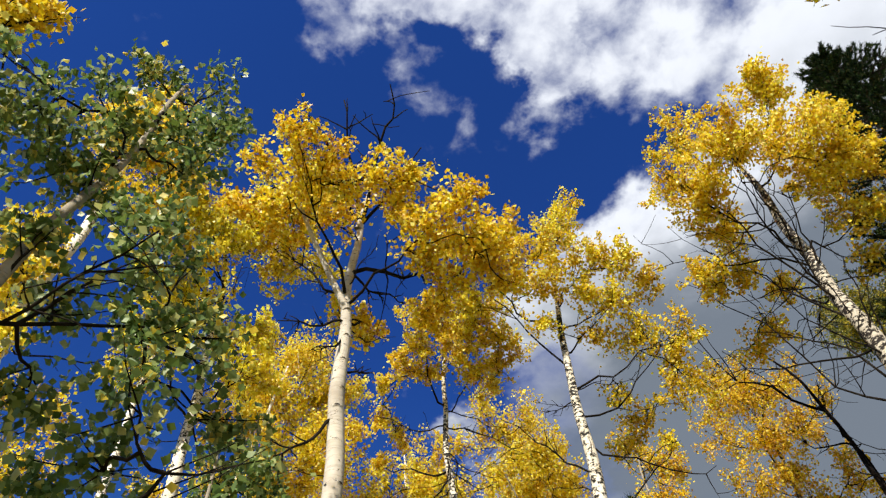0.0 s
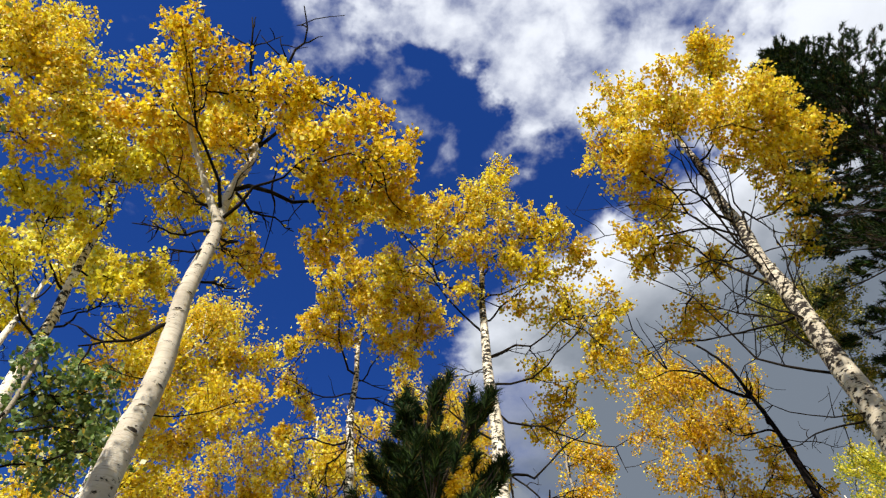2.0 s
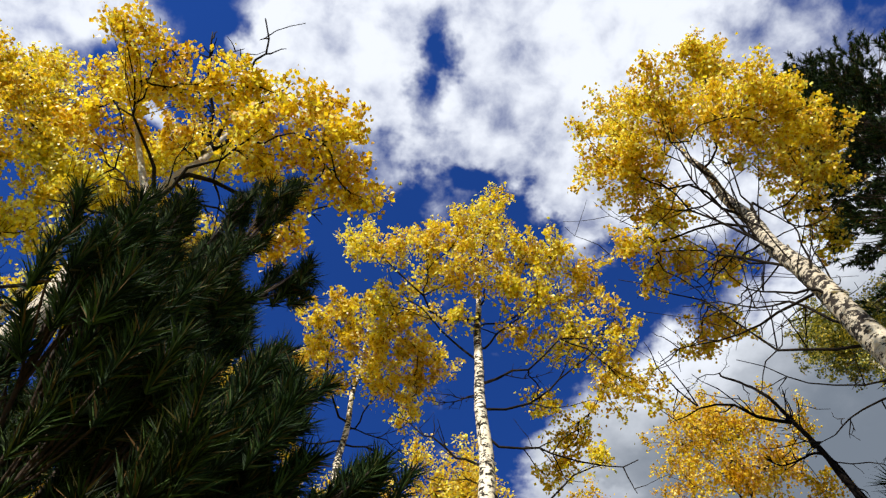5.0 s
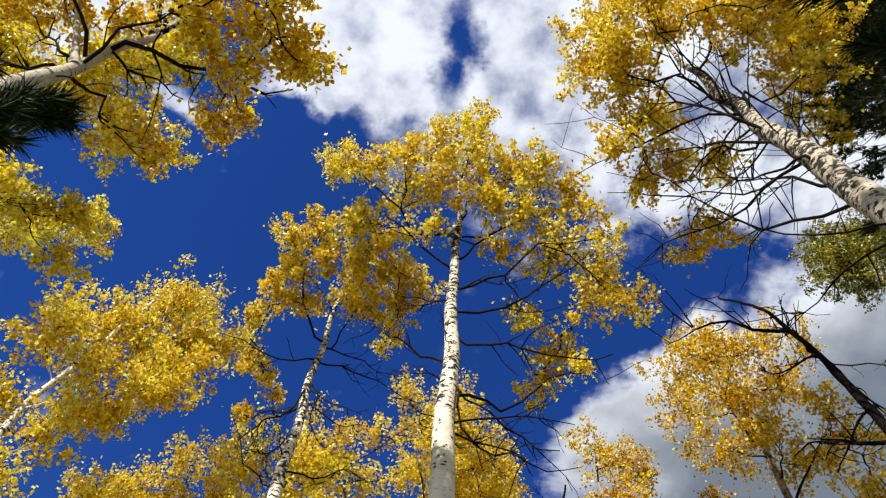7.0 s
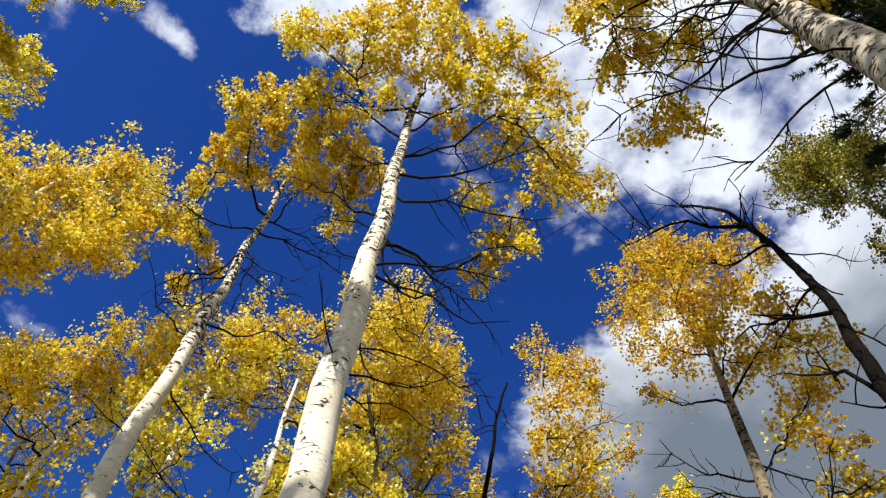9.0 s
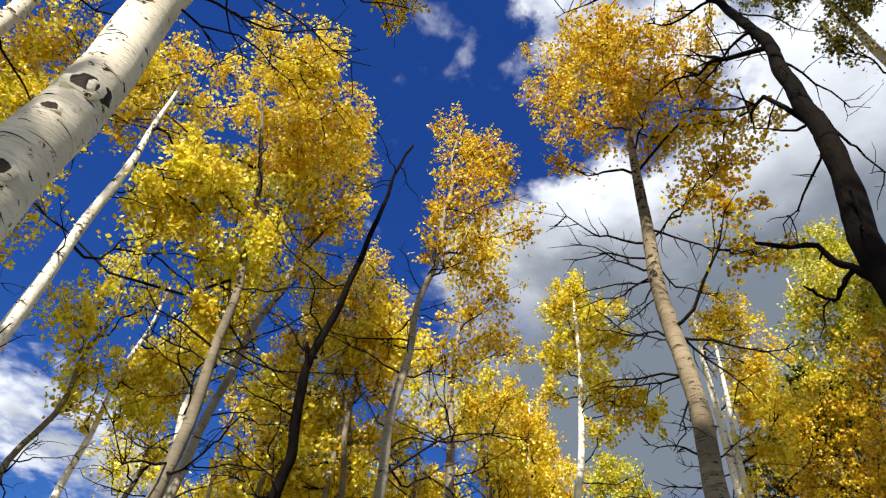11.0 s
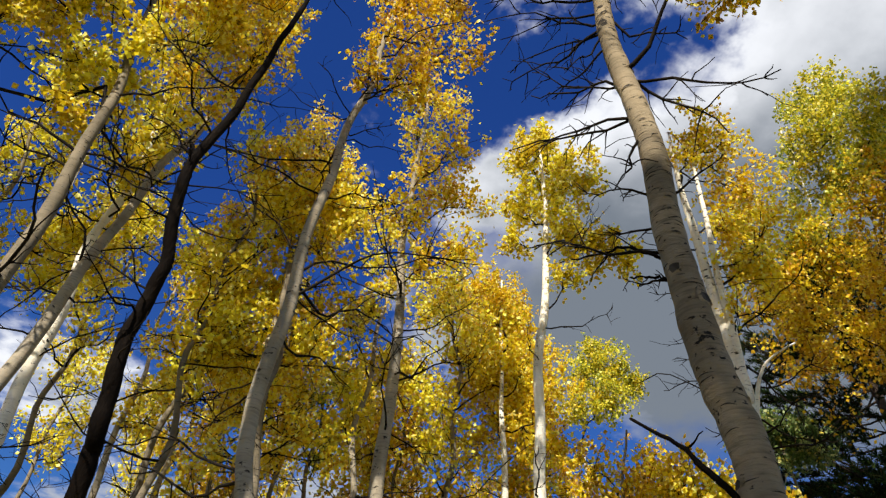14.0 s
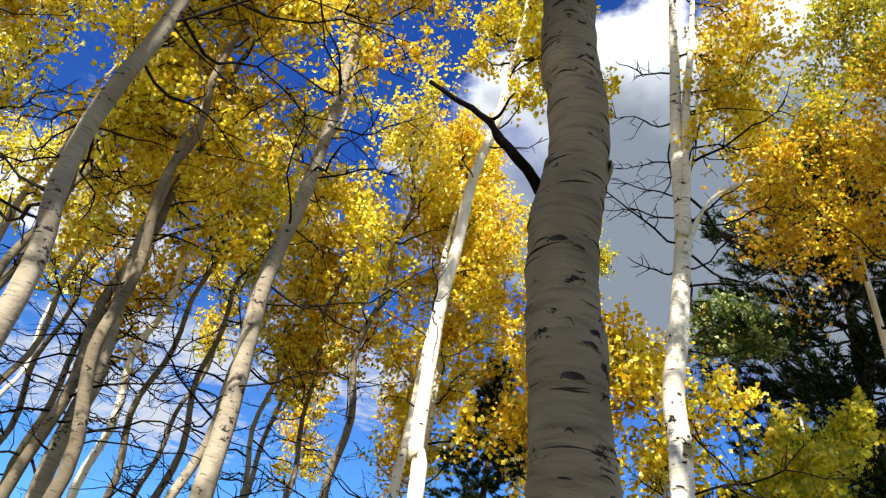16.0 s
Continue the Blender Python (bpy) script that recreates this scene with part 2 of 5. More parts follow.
BARK = bark_material("white_aspen_bark", (0.82, 0.77, 0.65), (0.60, 0.55, 0.44), (0.03, 0.026, 0.022), 0.45, 0.05)
# the next two barks are darkened: shade on the stand's trunks in the colour
SHADEGREYBARK = bark_material("shaded_grey_aspen_bark", (0.34, 0.295, 0.22), (0.185, 0.16, 0.118), (0.03, 0.026, 0.022), 0.35)
SHADEBARK = bark_material("shaded_brown_aspen_bark", (0.215, 0.18, 0.125), (0.115, 0.096, 0.066), (0.022, 0.019, 0.016), 0.3)
# real scars on a base toned down to carry the lower trunk's shade
SCARBARK = bark_material("scarred_cream_aspen_bark", (0.54, 0.485, 0.38), (0.35, 0.31, 0.24), (0.025, 0.02, 0.017), 0.95, 0.08)
CREAMBARK = bark_material("cream_aspen_bark", (0.80, 0.73, 0.59), (0.56, 0.50, 0.38), (0.025, 0.022, 0.018), 0.34, 0.17, 0.68)
PALEGREYBARK = bark_material("pale_grey_aspen_bark", (0.54, 0.49, 0.40), (0.34, 0.30, 0.235), (0.03, 0.026, 0.022), 0.35)
WHITEBARK = bark_material("clean_white_aspen_bark", (0.82, 0.77, 0.65), (0.66, 0.60, 0.48), (0.04, 0.034, 0.028), 0.12)
# smooth bark; its dark, warm mottling imitates dappled shade and leaf bounce
SMOOTHBARK = bark_material("smooth_shaded_aspen_bark", (0.275, 0.219, 0.141), (0.12, 0.095, 0.060), (0.016, 0.013, 0.01), 0.35, 0.12, 0.70)


def wood_material(name, a, b, bump=0.6, gloss=0.2):
    m, n, l, p = material(name)
    l.new(ramp_of(n, l, noise_of(n, l, 7.0, 6.0, 0.6, (1, 1, 0.4)), [(0.3, a), (0.7, b)]), p.inputs["Base Color"])
    p.inputs["Roughness"].default_value = 0.85
    p.inputs["Specular IOR Level"].default_value = gloss
    k = n.new("ShaderNodeBump")
    k.inputs["Strength"].default_value, k.inputs["Distance"].default_value = bump, 0.02
    l.new(noise_of(n, l, 30.0, 4.0, 0.6, (1, 1, 0.3)), k.inputs["Height"])
    l.new(k.outputs[0], p.inputs["Normal"])
    return m


# near black: the shaded undersides of the branches are put into the colour
TWIG = wood_material("shaded_branch_bark", (0.005, 0.004, 0.003), (0.022, 0.017, 0.012), 0.6, 0.05)
PALE = wood_material("pale_branch_bark", (0.30, 0.27, 0.20), (0.62, 0.58, 0.48))
# dead wood's own dark tone, blackened further to imitate shade and silhouette
DEAD = wood_material("shaded_dead_bark", (0.003, 0.0022, 0.0018), (0.009, 0.0065, 0.005), 1.0, 0.04)
PINEBARK = wood_material("pine_bark", (0.016, 0.011, 0.008), (0.055, 0.036, 0.024), 1.0)
SCAR = wood_material("scar_bark", (0.008, 0.0065, 0.005), (0.075, 0.06, 0.045), 1.0)

lit_m, lit_n, lit_l, lit_p = material("leaf_litter")
lit_c = ramp_of(lit_n, lit_l, noise_of(lit_n, lit_l, 14.0, 8.0, 0.7), [(0.3, (0.09, 0.06, 0.02)), (0.42, (0.30, 0.20, 0.035)), (0.62, (0.56, 0.38, 0.04)), (0.78, (0.12, 0.12, 0.03))])
lit_l.new(mixed(lit_n, lit_l, lit_c, (0.07, 0.09, 0.03), ramp_of(lit_n, lit_l, noise_of(lit_n, lit_l, 0.5, 4.0), [(0.4, (0, 0, 0)), (0.6, (1, 1, 1))])), lit_p.inputs["Base Color"])
lit_p.inputs["Roughness"].default_value = 0.9


# ---- mesh helpers ----
def mesh_from(name, verts, loops, sizes, mat, smooth=True):
    """A mesh from flat arrays: corners (n, 3), corner numbers of all faces in a row, and each face's size."""
    me = bpy.data.meshes.new(name)
    verts, loops, sizes = np.asarray(verts, np.float32), np.asarray(loops, np.int32), np.asarray(sizes, np.int32)
    me.vertices.add(len(verts))
    me.vertices.foreach_set("co", verts.ravel())
    me.loops.add(len(loops))
    me.loops.foreach_set("vertex_index", loops)
    me.polygons.add(len(sizes))
    me.polygons.foreach_set("loop_start", np.concatenate(([0], np.cumsum(sizes)[:-1])).astype(np.int32))
    me.polygons.foreach_set("use_smooth", np.full(len(sizes), smooth))
    me.materials.append(mat)
    me.update(calc_edges=True)
    return me


class Tubes:
    """Collects tapered limbs for one mesh."""

    def __init__(self):
        self.v, self.f, self.n = [], [], 0

    def add(self, path, radii, sides=6):
        path, radii = np.asarray(path, float), np.asarray(radii, float)
        tang = np.gradient(path, axis=0)
        tang /= np.linalg.norm(tang, axis=1, keepdims=True) + 1e-9
        ref = np.array([1.0, 0.0, 0.0]) if abs(tang[0][0]) < 0.8 else np.array([0.0, 1.0, 0.0])
        a = np.arange(sides) * 2 * math.pi / sides
        rings = []
        for p, t, r in zip(path, tang, radii):
            s = ref - t * (ref @ t)
            s /= np.linalg.norm(s) + 1e-9
            u = np.cross(t, s)
            ref = s
            rr = r if np.ndim(r) else np.full(sides, r)
            rings.append(p + (np.cos(a) * rr)[:, None] * s + (np.sin(a) * rr)[:, None] * u)
        v = np.concatenate(rings + [path[-1:] + tang[-1:] * np.mean(radii[-1])])
        k, m = np.arange(sides), len(path)
        nxt = (k + 1) % sides
        for i in range(m - 1):
            self.f.append(np.stack([i * sides + k, i * sides + nxt, (i + 1) * sides + nxt, (i + 1) * sides + k], 1) + self.n)
        tip = np.stack([(m - 1) * sides + k, (m - 1) * sides + nxt, np.full(sides, m * sides), np.full(sides, m * sides)], 1) + self.n
        self.f.append(tip)
        self.v.append(v)
        self.n += len(v)
        return self

    def mesh(self, name, mat):
        f = np.concatenate(self.f)
        tri = f[:, 2] == f[:, 3]
        loops, sizes = [], []
        quads, tris = f[~tri], f[tri][:, :3]
        loops = np.concatenate([quads.ravel(), tris.ravel()])
        sizes = np.concatenate([np.full(len(quads), 4), np.full(len(tris), 3)])
        return mesh_from(name, np.concatenate(self.v), loops, sizes, mat)


def part(name, me, parent, label="", kind=""):
    ob = new(name, me)
    ob.parent = parent
    return tagged(ob, label, kind=kind)


def smooth_path(nodes, count):
    """A soft curve through the nodes (Catmull-Rom), as count points."""
    p = np.asarray(nodes, float)
    q = np.concatenate([[2 * p[0] - p[1]], p, [2 * p[-1] - p[-2]]])
    out = []
    for s in np.linspace(0, len(p) - 1 - 1e-6, count):
        i, u = int(s), s - int(s)
        a, b, c, d = q[i : i + 4]
        out.append(0.5 * (2 * b + (c - a) * u + (2 * a - 5 * b + 4 * c - d) * u * u + (3 * b - a - 3 * c + d) * u**3))
    return np.array(out)


def limb(rng, a, b, count=8, rise=0.12, wobble=0.05):
    """A crooked way from a to b that bows."""
    a, b = np.asarray(a, float), np.asarray(b, float)
    u = np.linspace(0, 1, count)[:, None]
    d = np.linalg.norm(b - a)
    way = a + (b - a) * u
    way[:, 2] -= (4 * u * (1 - u) * rise * d)[:, 0]
    kick = rng.normal(0, wobble * d, (count, 3))
    kick[0] = kick[-1] = 0
    kick[1:-1] = 0.5 * kick[1:-1] + 0.25 * (kick[:-2] + kick[2:])
    return way + kick


LEAF = np.array([(0, 0, 0), (0.52, 0.46, 0.14), (0, 1.0, 0), (-0.52, 0.46, 0.14)])


def leaf_mesh(name, rng, places, size, mat):
    """Many small leaves that hang at the places, each its own island."""
    n = len(places)
    shape, faces = LEAF, [(0, 1, 2, 3)]
    z = rng.normal(0, 1, (n, 3))
    z[:, 2] = np.abs(z[:, 2]) * 0.9
    z /= np.linalg.norm(z, axis=1, keepdims=True)
    y = rng.normal(0, 1, (n, 3)) + np.array([0, 0, -0.6])
    y -= z * (y * z).sum(1, keepdims=True)
    y /= np.linalg.norm(y, axis=1, keepdims=True)
    x = np.cross(y, z)
    s = size * rng.uniform(0.65, 1.3, n)
    bend = rng.uniform(-0.6, 1.6, n)
    v = places[:, None, :] + s[:, None, None] * (
        shape[None, :, 0, None] * x[:, None, :] + shape[None, :, 1, None] * y[:, None, :] + (shape[None, :, 2] * bend[:, None])[:, :, None] * z[:, None, :]
    )
    k = len(shape)
    f = (np.arange(n)[:, None, None] * k + np.array(faces)[None]).reshape(-1)
    return mesh_from(name, v.reshape(-1, 3), f, np.full(n * len(faces), 4), mat, smooth=False)


def crown_points(rng, centre, r, amount):
    """Places of leaves in one tuft of the crown, set along short upturned shoots; and each shoot's tip."""
    shoots = max(8, int(46 * r * (0.6 + r)))
    d = rng.normal(0, 1, (shoots, 3))
    d /= np.linalg.norm(d, axis=1, keepdims=True)
    far = 1.16 * r * rng.uniform(0.02, 1.1, shoots) ** 0.6
    c = np.asarray(centre) + d * far[:, None] * rng.uniform(0.7, 1.25, 3)
    ax = d * 0.8 + rng.normal(0, 0.4, (shoots, 3)) + [0, 0, 0.75]
    ax /= np.linalg.norm(ax, axis=1, keepdims=True)
    ln = (0.14 + 0.34 * r) * rng.uniform(0.45, 1.25, shoots)
    pick = rng.integers(0, shoots, amount)
    along = rng.uniform(-0.55, 0.6, amount)
    spread = (0.042 + 0.048 * r) * (1.0 - 0.6 * np.clip(along, 0, 1)) * rng.uniform(0.6, 1.4, shoots)[pick]
    spread = np.where(rng.random(amount) < 0.05, spread * 2.0, spread)
    return c[pick] + ax[pick] * (ln[pick] * along)[:, None] + rng.normal(0, 1, (amount, 3)) * spread[:, None], c + ax * (0.5 * ln)[:, None]


def at_height(path, z):
    i = int(np.clip(np.searchsorted(path[:, 2], z), 1, len(path) - 1))
    a, b = path[i - 1], path[i]
    u = np.clip((z - a[2]) / (b[2] - a[2] + 1e-9), 0, 1)
    return a + (b - a) * u


def trunk_tubes(rng, path, r0, r1, sides, lumps=0.04, taper=1.5):
    u = (path[:, 2] - path[0, 2]) / (path[-1, 2] - path[0, 2])
    r = r0 + (r1 - r0) * u**taper
    r = r * (1 + 0.35 * np.exp(-(path[:, 2] - path[0, 2]) / 0.25))
    rough = rng.normal(0, lumps, (len(path), sides))
    for _ in range(3):
        rough = 0.4 * rough + 0.3 * (np.roll(rough, 1, 1) + np.roll(rough, -1, 1))
    swell = rng.normal(0, lumps, len(path))
    swell[1:-1] = 0.5 * swell[1:-1] + 0.25 * (swell[:-2] + swell[2:])
    rough = 1 + rough + 0.6 * swell[:, None]
    t = Tubes()
    t.add(path, r[:, None] * rough, sides)
    return t, r, r[:, None] * rough


def bare_branch(rng, start, end, radius, forks=5):
    """A crooked dead branch with side twigs."""
    t = Tubes()
    way = limb(rng, start, end, 9, rng.uniform(-0.08, 0.18), 0.055)
    t.add(way, np.linspace(radius, radius * 0.3, 9), 5 if radius > 0.02 else 4)
    d = np.linalg.norm(way[-1] - way[0])
    ahead = (way[-1] - way[0]) / (d + 1e-9)
    for _ in range(forks):
        u = rng.uniform(0.25, 0.97)
        i = int(u * 8)
        side = rng.normal(0, 1, 3)
        side -= ahead * (side @ ahead)
        side /= np.linalg.norm(side) + 1e-9
        e = way[i] + (ahead * rng.uniform(0.2, 0.9) + side * rng.uniform(0.4, 0.9)) * d * rng.uniform(0.12, 0.34)
        w = limb(rng, way[i], e, 5, rng.uniform(-0.1, 0.1), 0.07)
        t.add(w, np.linspace(radius * 0.5, radius * 0.2, 5), 3)
        if rng.random() < 0.6:
            e2 = w[3] + rng.normal(0, 0.12 * d, 3)
            t.add(limb(rng, w[3], e2, 4, 0.0, 0.08), np.linspace(radius * 0.3, radius * 0.16, 4), 3)
    return t


def knot_mesh(rng, size, tall=0.0, bark=None):
    """A branch scar facing +x: a swollen rim of bark round a dark, sunken, ringed eye."""
    k = 14
    a = np.arange(k) * 2 * math.pi / k
    j, tall = rng.uniform(0.82, 1.15, k), tall or rng.uniform(0.28, 0.5)
    rows = []
    for f, out in ((1.45, -0.16), (1.18, 0.05), (0.92, 0.12), (0.78, 0.07), (0.55, 0.10), (0.36, 0.04), (0.16, 0.07)):
        jj = 1 + (j - 1) * min(1.0, f + 0.2)
        rows.append(np.stack([np.full(k, out * size), np.cos(a) * size * f * jj, np.sin(a) * size * tall * f * jj - 0.16 * size * np.abs(np.cos(a)) * f], 1))
    v = np.concatenate(rows + [[[0.05 * size, 0, 0]]])
    i, n2 = np.arange(k), (np.arange(k) + 1) % k
    quads = np.concatenate([np.stack([r * k + i, r * k + n2, (r + 1) * k + n2, (r + 1) * k + i], 1) for r in range(6)])
    tris = np.stack([6 * k + i, 6 * k + n2, np.full(k, 7 * k)], 1)
    me = mesh_from("knot", v, np.concatenate([quads.ravel(), tris.ravel()]), np.concatenate([np.full(len(quads), 4), np.full(k, 3)]), SCAR)
    me.materials.append(bark or SCAR)
    skin = np.zeros(7 * k, np.int32)
    skin[: 2 * k] = 1
    me.polygons.foreach_set("material_index", skin)
    return me


def aspen(label, nodes, r0, leaf, lobes=(), bare=(), seed=1, amount=5900, size=0.066, sides=14, bark=None, limb_bark=None, group="", r1=0.02, thin_bare=1.0, wobble=0.012, stems=(), snags=6, reach=1.6, lumps=0.04, low_leaf=None, split=0.0, knots=(), ridges=None, crook=0.02, taper=1.5, boughs=(), forks=7):
    """One aspen: trunk through the nodes; a tuft of foliage (x, y, z, radius) at the end of each live branch; bare branches (height on trunk, end x, y, z)."""
    rng = np.random.default_rng(seed)
    base = np.array(nodes[0], float)
    tree = new("aspen_tree")
    tree.location = base
    tagged(tree, label, "tree", group)
    path = smooth_path(nodes, max(18, int(nodes[-1][2] * (3 if lumps < 0.05 else 9)))) - base
    wob = rng.normal(0, wobble * 2, (len(path), 3)) * [1, 1, 0]
    wob[0] = 0
    for _ in range(3):
        wob[1:-1] = (wob[:-2] + wob[1:-1] + wob[2:]) / 3
    path = path + wob
    # slow bends of the stem
    for wave in (2.3, 5.1):
        a = rng.uniform(0, 6.283, 2)
        grow = np.clip(path[:, 2] / 3, 0, 1)
        path[:, 0] += crook * grow * np.sin(path[:, 2] * 6.283 / wave + a[0])
        path[:, 1] += crook * grow * np.sin(path[:, 2] * 6.283 / wave + a[1])
    t, r, skin = trunk_tubes(rng, path, r0, r1, sides, lumps, taper)

    def skin_at(z, turn):
        """The stem's radius at a height, towards an angle in radians."""
        i = np.interp(z, path[:, 2], np.arange(len(path)))
        k = (turn % 6.28318) / 6.28318 * sides
        i0, k0 = int(min(i, len(path) - 2)), int(k) % sides
        u, v = i - i0, k - int(k)
        row = skin[i0] * (1 - u) + skin[i0 + 1] * u
        return float(row[k0] * (1 - v) + row[(k0 + 1) % sides] * v)

    trunk = part("trunk", t.mesh("trunk", bark or BARK), tree, "black dead trunk" if bark is DEAD else "pale aspen trunk with dark scars")
    if not knots and bark is not DEAD and r0 > 0.065:
        knots = [(nodes[-1][2] * rng.uniform(0.15, 0.75), rng.uniform(-170, 10), r0 * rng.uniform(0.25, 0.5)) for _ in range(9)]
    for kz, turn, knot_size, *tall in knots:
        p, a = at_height(path, kz), radians(turn)
        rk = skin_at(kz, a)
        ob = part("knot", knot_mesh(rng, knot_size * 0.8, tall[0] if tall else 0.0, bark or BARK), trunk, "dark eye-shaped branch scar")
        ob.location = p + np.array([math.cos(a), math.sin(a), 0]) * rk * 0.99
        ob.rotation_euler = (rng.normal(0, 0.12), 0, a)
    if ridges:
        low_z, high_z, count, turn, spread = ridges
        for _ in range(count):
            kz, a0, half = rng.uniform(low_z, high_z), radians(turn + rng.uniform(-spread, spread)), rng.uniform(0.12, 0.75) ** 1.3
            slant, sag = rng.normal(0, 0.006), rng.uniform(-0.012, 0.006)
            aa = np.linspace(a0 - half, a0 + half, 9)
            u9 = np.linspace(-1, 1, 9)
            mid = np.array([at_height(path, kz + slant * v) for v in u9])
            mid[:, 2] = kz + slant * u9 + sag * u9 * u9
            rk = np.array([skin_at(v, w) for v, w in zip(mid[:, 2], aa)])[:, None]
            arc = mid + np.stack([np.cos(aa), np.sin(aa), 0 * aa], 1) * rk
            part("bark_ridge", Tubes().add(arc, rng.uniform(0.0016, 0.0048) * (1.05 - np.abs(u9)) + 0.0006, 4).mesh("bark_ridge", SCAR), trunk)
    for more, ra, rb in stems:
        way = smooth_path(more, 24) - base
        part("stem", trunk_tubes(rng, way, ra, rb, sides)[0].mesh("stem", bark or BARK), tree, "second white stem")
    twigs, leaves, limbs = Tubes(), [], []
    for lx, ly, lz, lr in lobes:
        c = np.array([lx, ly, lz]) - base
        side = np.hypot(*(c - at_height(path, c[2]))[:2])
        za = np.clip(c[2] - rng.uniform(0.1, 0.95) * side - rng.uniform(0.0, 0.9), path[-1, 2] * 0.35, path[-1, 2] * rng.uniform(0.82, 0.98))
        a = at_height(path, za)
        rad = np.clip(0.011 + 0.008 * np.linalg.norm(c - a), 0.011, 0.028)
        # a limb forks from a nearer limb where there is one
        for other in limbs:
            for p in other[3:7]:
                if np.linalg.norm(c - p) < 0.72 * np.linalg.norm(c - a) and p[2] < c[2] + 0.3:
                    a, rad = p, min(rad, 0.014)
        way = limb(rng, a, c, 9, 0.07, 0.075)
        limbs.append(way)
        b = Tubes().add(way, np.linspace(rad, 0.005, 9), 5)
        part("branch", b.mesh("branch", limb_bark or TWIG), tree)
        p, ends = crown_points(rng, c, lr, int(0.86 * amount * lr * lr * (0.85 + 0.3 * rng.random())))
        leaves.append(p)
        # a few leaves all along the outer half of the limb
        k = int(amount * lr * lr * 0.16)
        u = rng.uniform(0.6, 0.97, k)
        spot = way[0] + np.stack([np.interp(u, np.linspace(0, 1, 9), way[:, q] - way[0, q]) for q in range(3)], 1)
        leaves.append(spot + rng.normal(0, 0.10 + 0.16 * lr, (k, 3)))
        for e in ends[:: 3 if len(ends) > 18 else 2]:
            s = way[rng.integers(4, 9)]
            twigs.add(limb(rng, s, e, 4, 0.04, 0.06), np.linspace(0.0075, 0.003, 4), 3)
    if twigs.n:
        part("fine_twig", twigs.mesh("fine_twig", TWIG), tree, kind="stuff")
        spots = np.concatenate(leaves)
        lower = spots[:, 2] + rng.normal(0, 0.5, len(spots)) < split if low_leaf else np.zeros(len(spots), bool)
        part("foliage", leaf_mesh("foliage", rng, spots[~lower], size, leaf), tree, kind="stuff")
        if lower.any():
            part("lower_foliage", leaf_mesh("lower_foliage", rng, spots[lower], size, low_leaf), tree, "lower leaves of another tint", kind="stuff")
    for way, ra in boughs:
        way = smooth_path(way, 16) - base
        b = Tubes().add(way + rng.normal(0, 0.005, way.shape), np.linspace(ra, ra * 0.45, 16) * rng.uniform(0.85, 1.2, 16), 8)
        b.add(limb(rng, way[9], way[9] + rng.normal(0, 0.12, 3), 6, 0.0, 0.12), np.linspace(ra * 0.4, ra * 0.15, 6), 5)
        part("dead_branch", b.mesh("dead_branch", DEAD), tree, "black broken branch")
    foot = min([lo[2] for lo in lobes], default=path[-1, 2]) - base[2]
    for _ in range(snags):
        z, turn, d = rng.uniform(max(2.2, foot * 0.4), foot * 1.15), rng.uniform(0, 6.283), rng.uniform(0.5, reach)
        a = at_height(path, z)
        e = a + np.array([d * math.cos(turn), d * math.sin(turn), d * rng.uniform(-0.25, 0.55)])
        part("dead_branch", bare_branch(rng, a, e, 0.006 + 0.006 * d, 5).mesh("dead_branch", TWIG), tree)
    for z, ex, ey, ez, *thick in bare:
        a = at_height(path, z - base[2])
        e = np.array([ex, ey, ez]) - base
        d = np.linalg.norm(e - a)
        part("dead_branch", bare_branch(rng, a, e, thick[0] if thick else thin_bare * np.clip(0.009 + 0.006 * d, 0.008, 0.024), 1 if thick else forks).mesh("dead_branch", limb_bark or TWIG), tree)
    return tree


def column(rng, x, y, low, top, wide, count, lean=(0, 0)):
    """Tufts for a narrow crown round an axis."""
    out = []
    for i in range(count):
        u = (i + rng.random()) / count
        w = wide * (0.35 + 1.3 * u * (1 - u) ** 0.6) * rng.uniform(0.3, 1.0)
        a = rng.uniform(0, 2 * math.pi)
        z = low + (top - low) * u
        out.append((x + lean[0] * u + w * math.cos(a), y + lean[1] * u + w * math.sin(a), z, wide * rng.uniform(0.34, 0.52)))
    return out


def needle_mesh(name, rng, centres, axes, per, length, width, mat):
    """Tufts of needles: thin blades that fan out round each axis."""
    n = len(centres) * per
    c = np.repeat(np.asarray(centres, float), per, 0)
    ax = np.repeat(np.asarray(axes, float), per, 0)
    along = rng.uniform(-1.9, 0.15, (n, 1)) * length
    out = rng.normal(0, 1, (n, 3))
    out -= ax * (out * ax).sum(1, keepdims=True)
    out /= np.linalg.norm(out, axis=1, keepdims=True) + 1e-9
    d = ax * rng.uniform(0.35, 1.0, (n, 1)) + out * rng.uniform(0.35, 0.95, (n, 1))
    d /= np.linalg.norm(d, axis=1, keepdims=True)
    s = np.cross(d, rng.normal(0, 1, (n, 3)))
    s /= np.linalg.norm(s, axis=1, keepdims=True) + 1e-9
    root = c + ax * along
    ln = length * rng.uniform(0.7, 1.2, (n, 1))
    v = np.stack([root - s * width, root + s * width, root + d * ln], 1)
    return mesh_from(name, v.reshape(-1, 3), np.arange(n * 3), np.full(n, 3), mat, smooth=False)


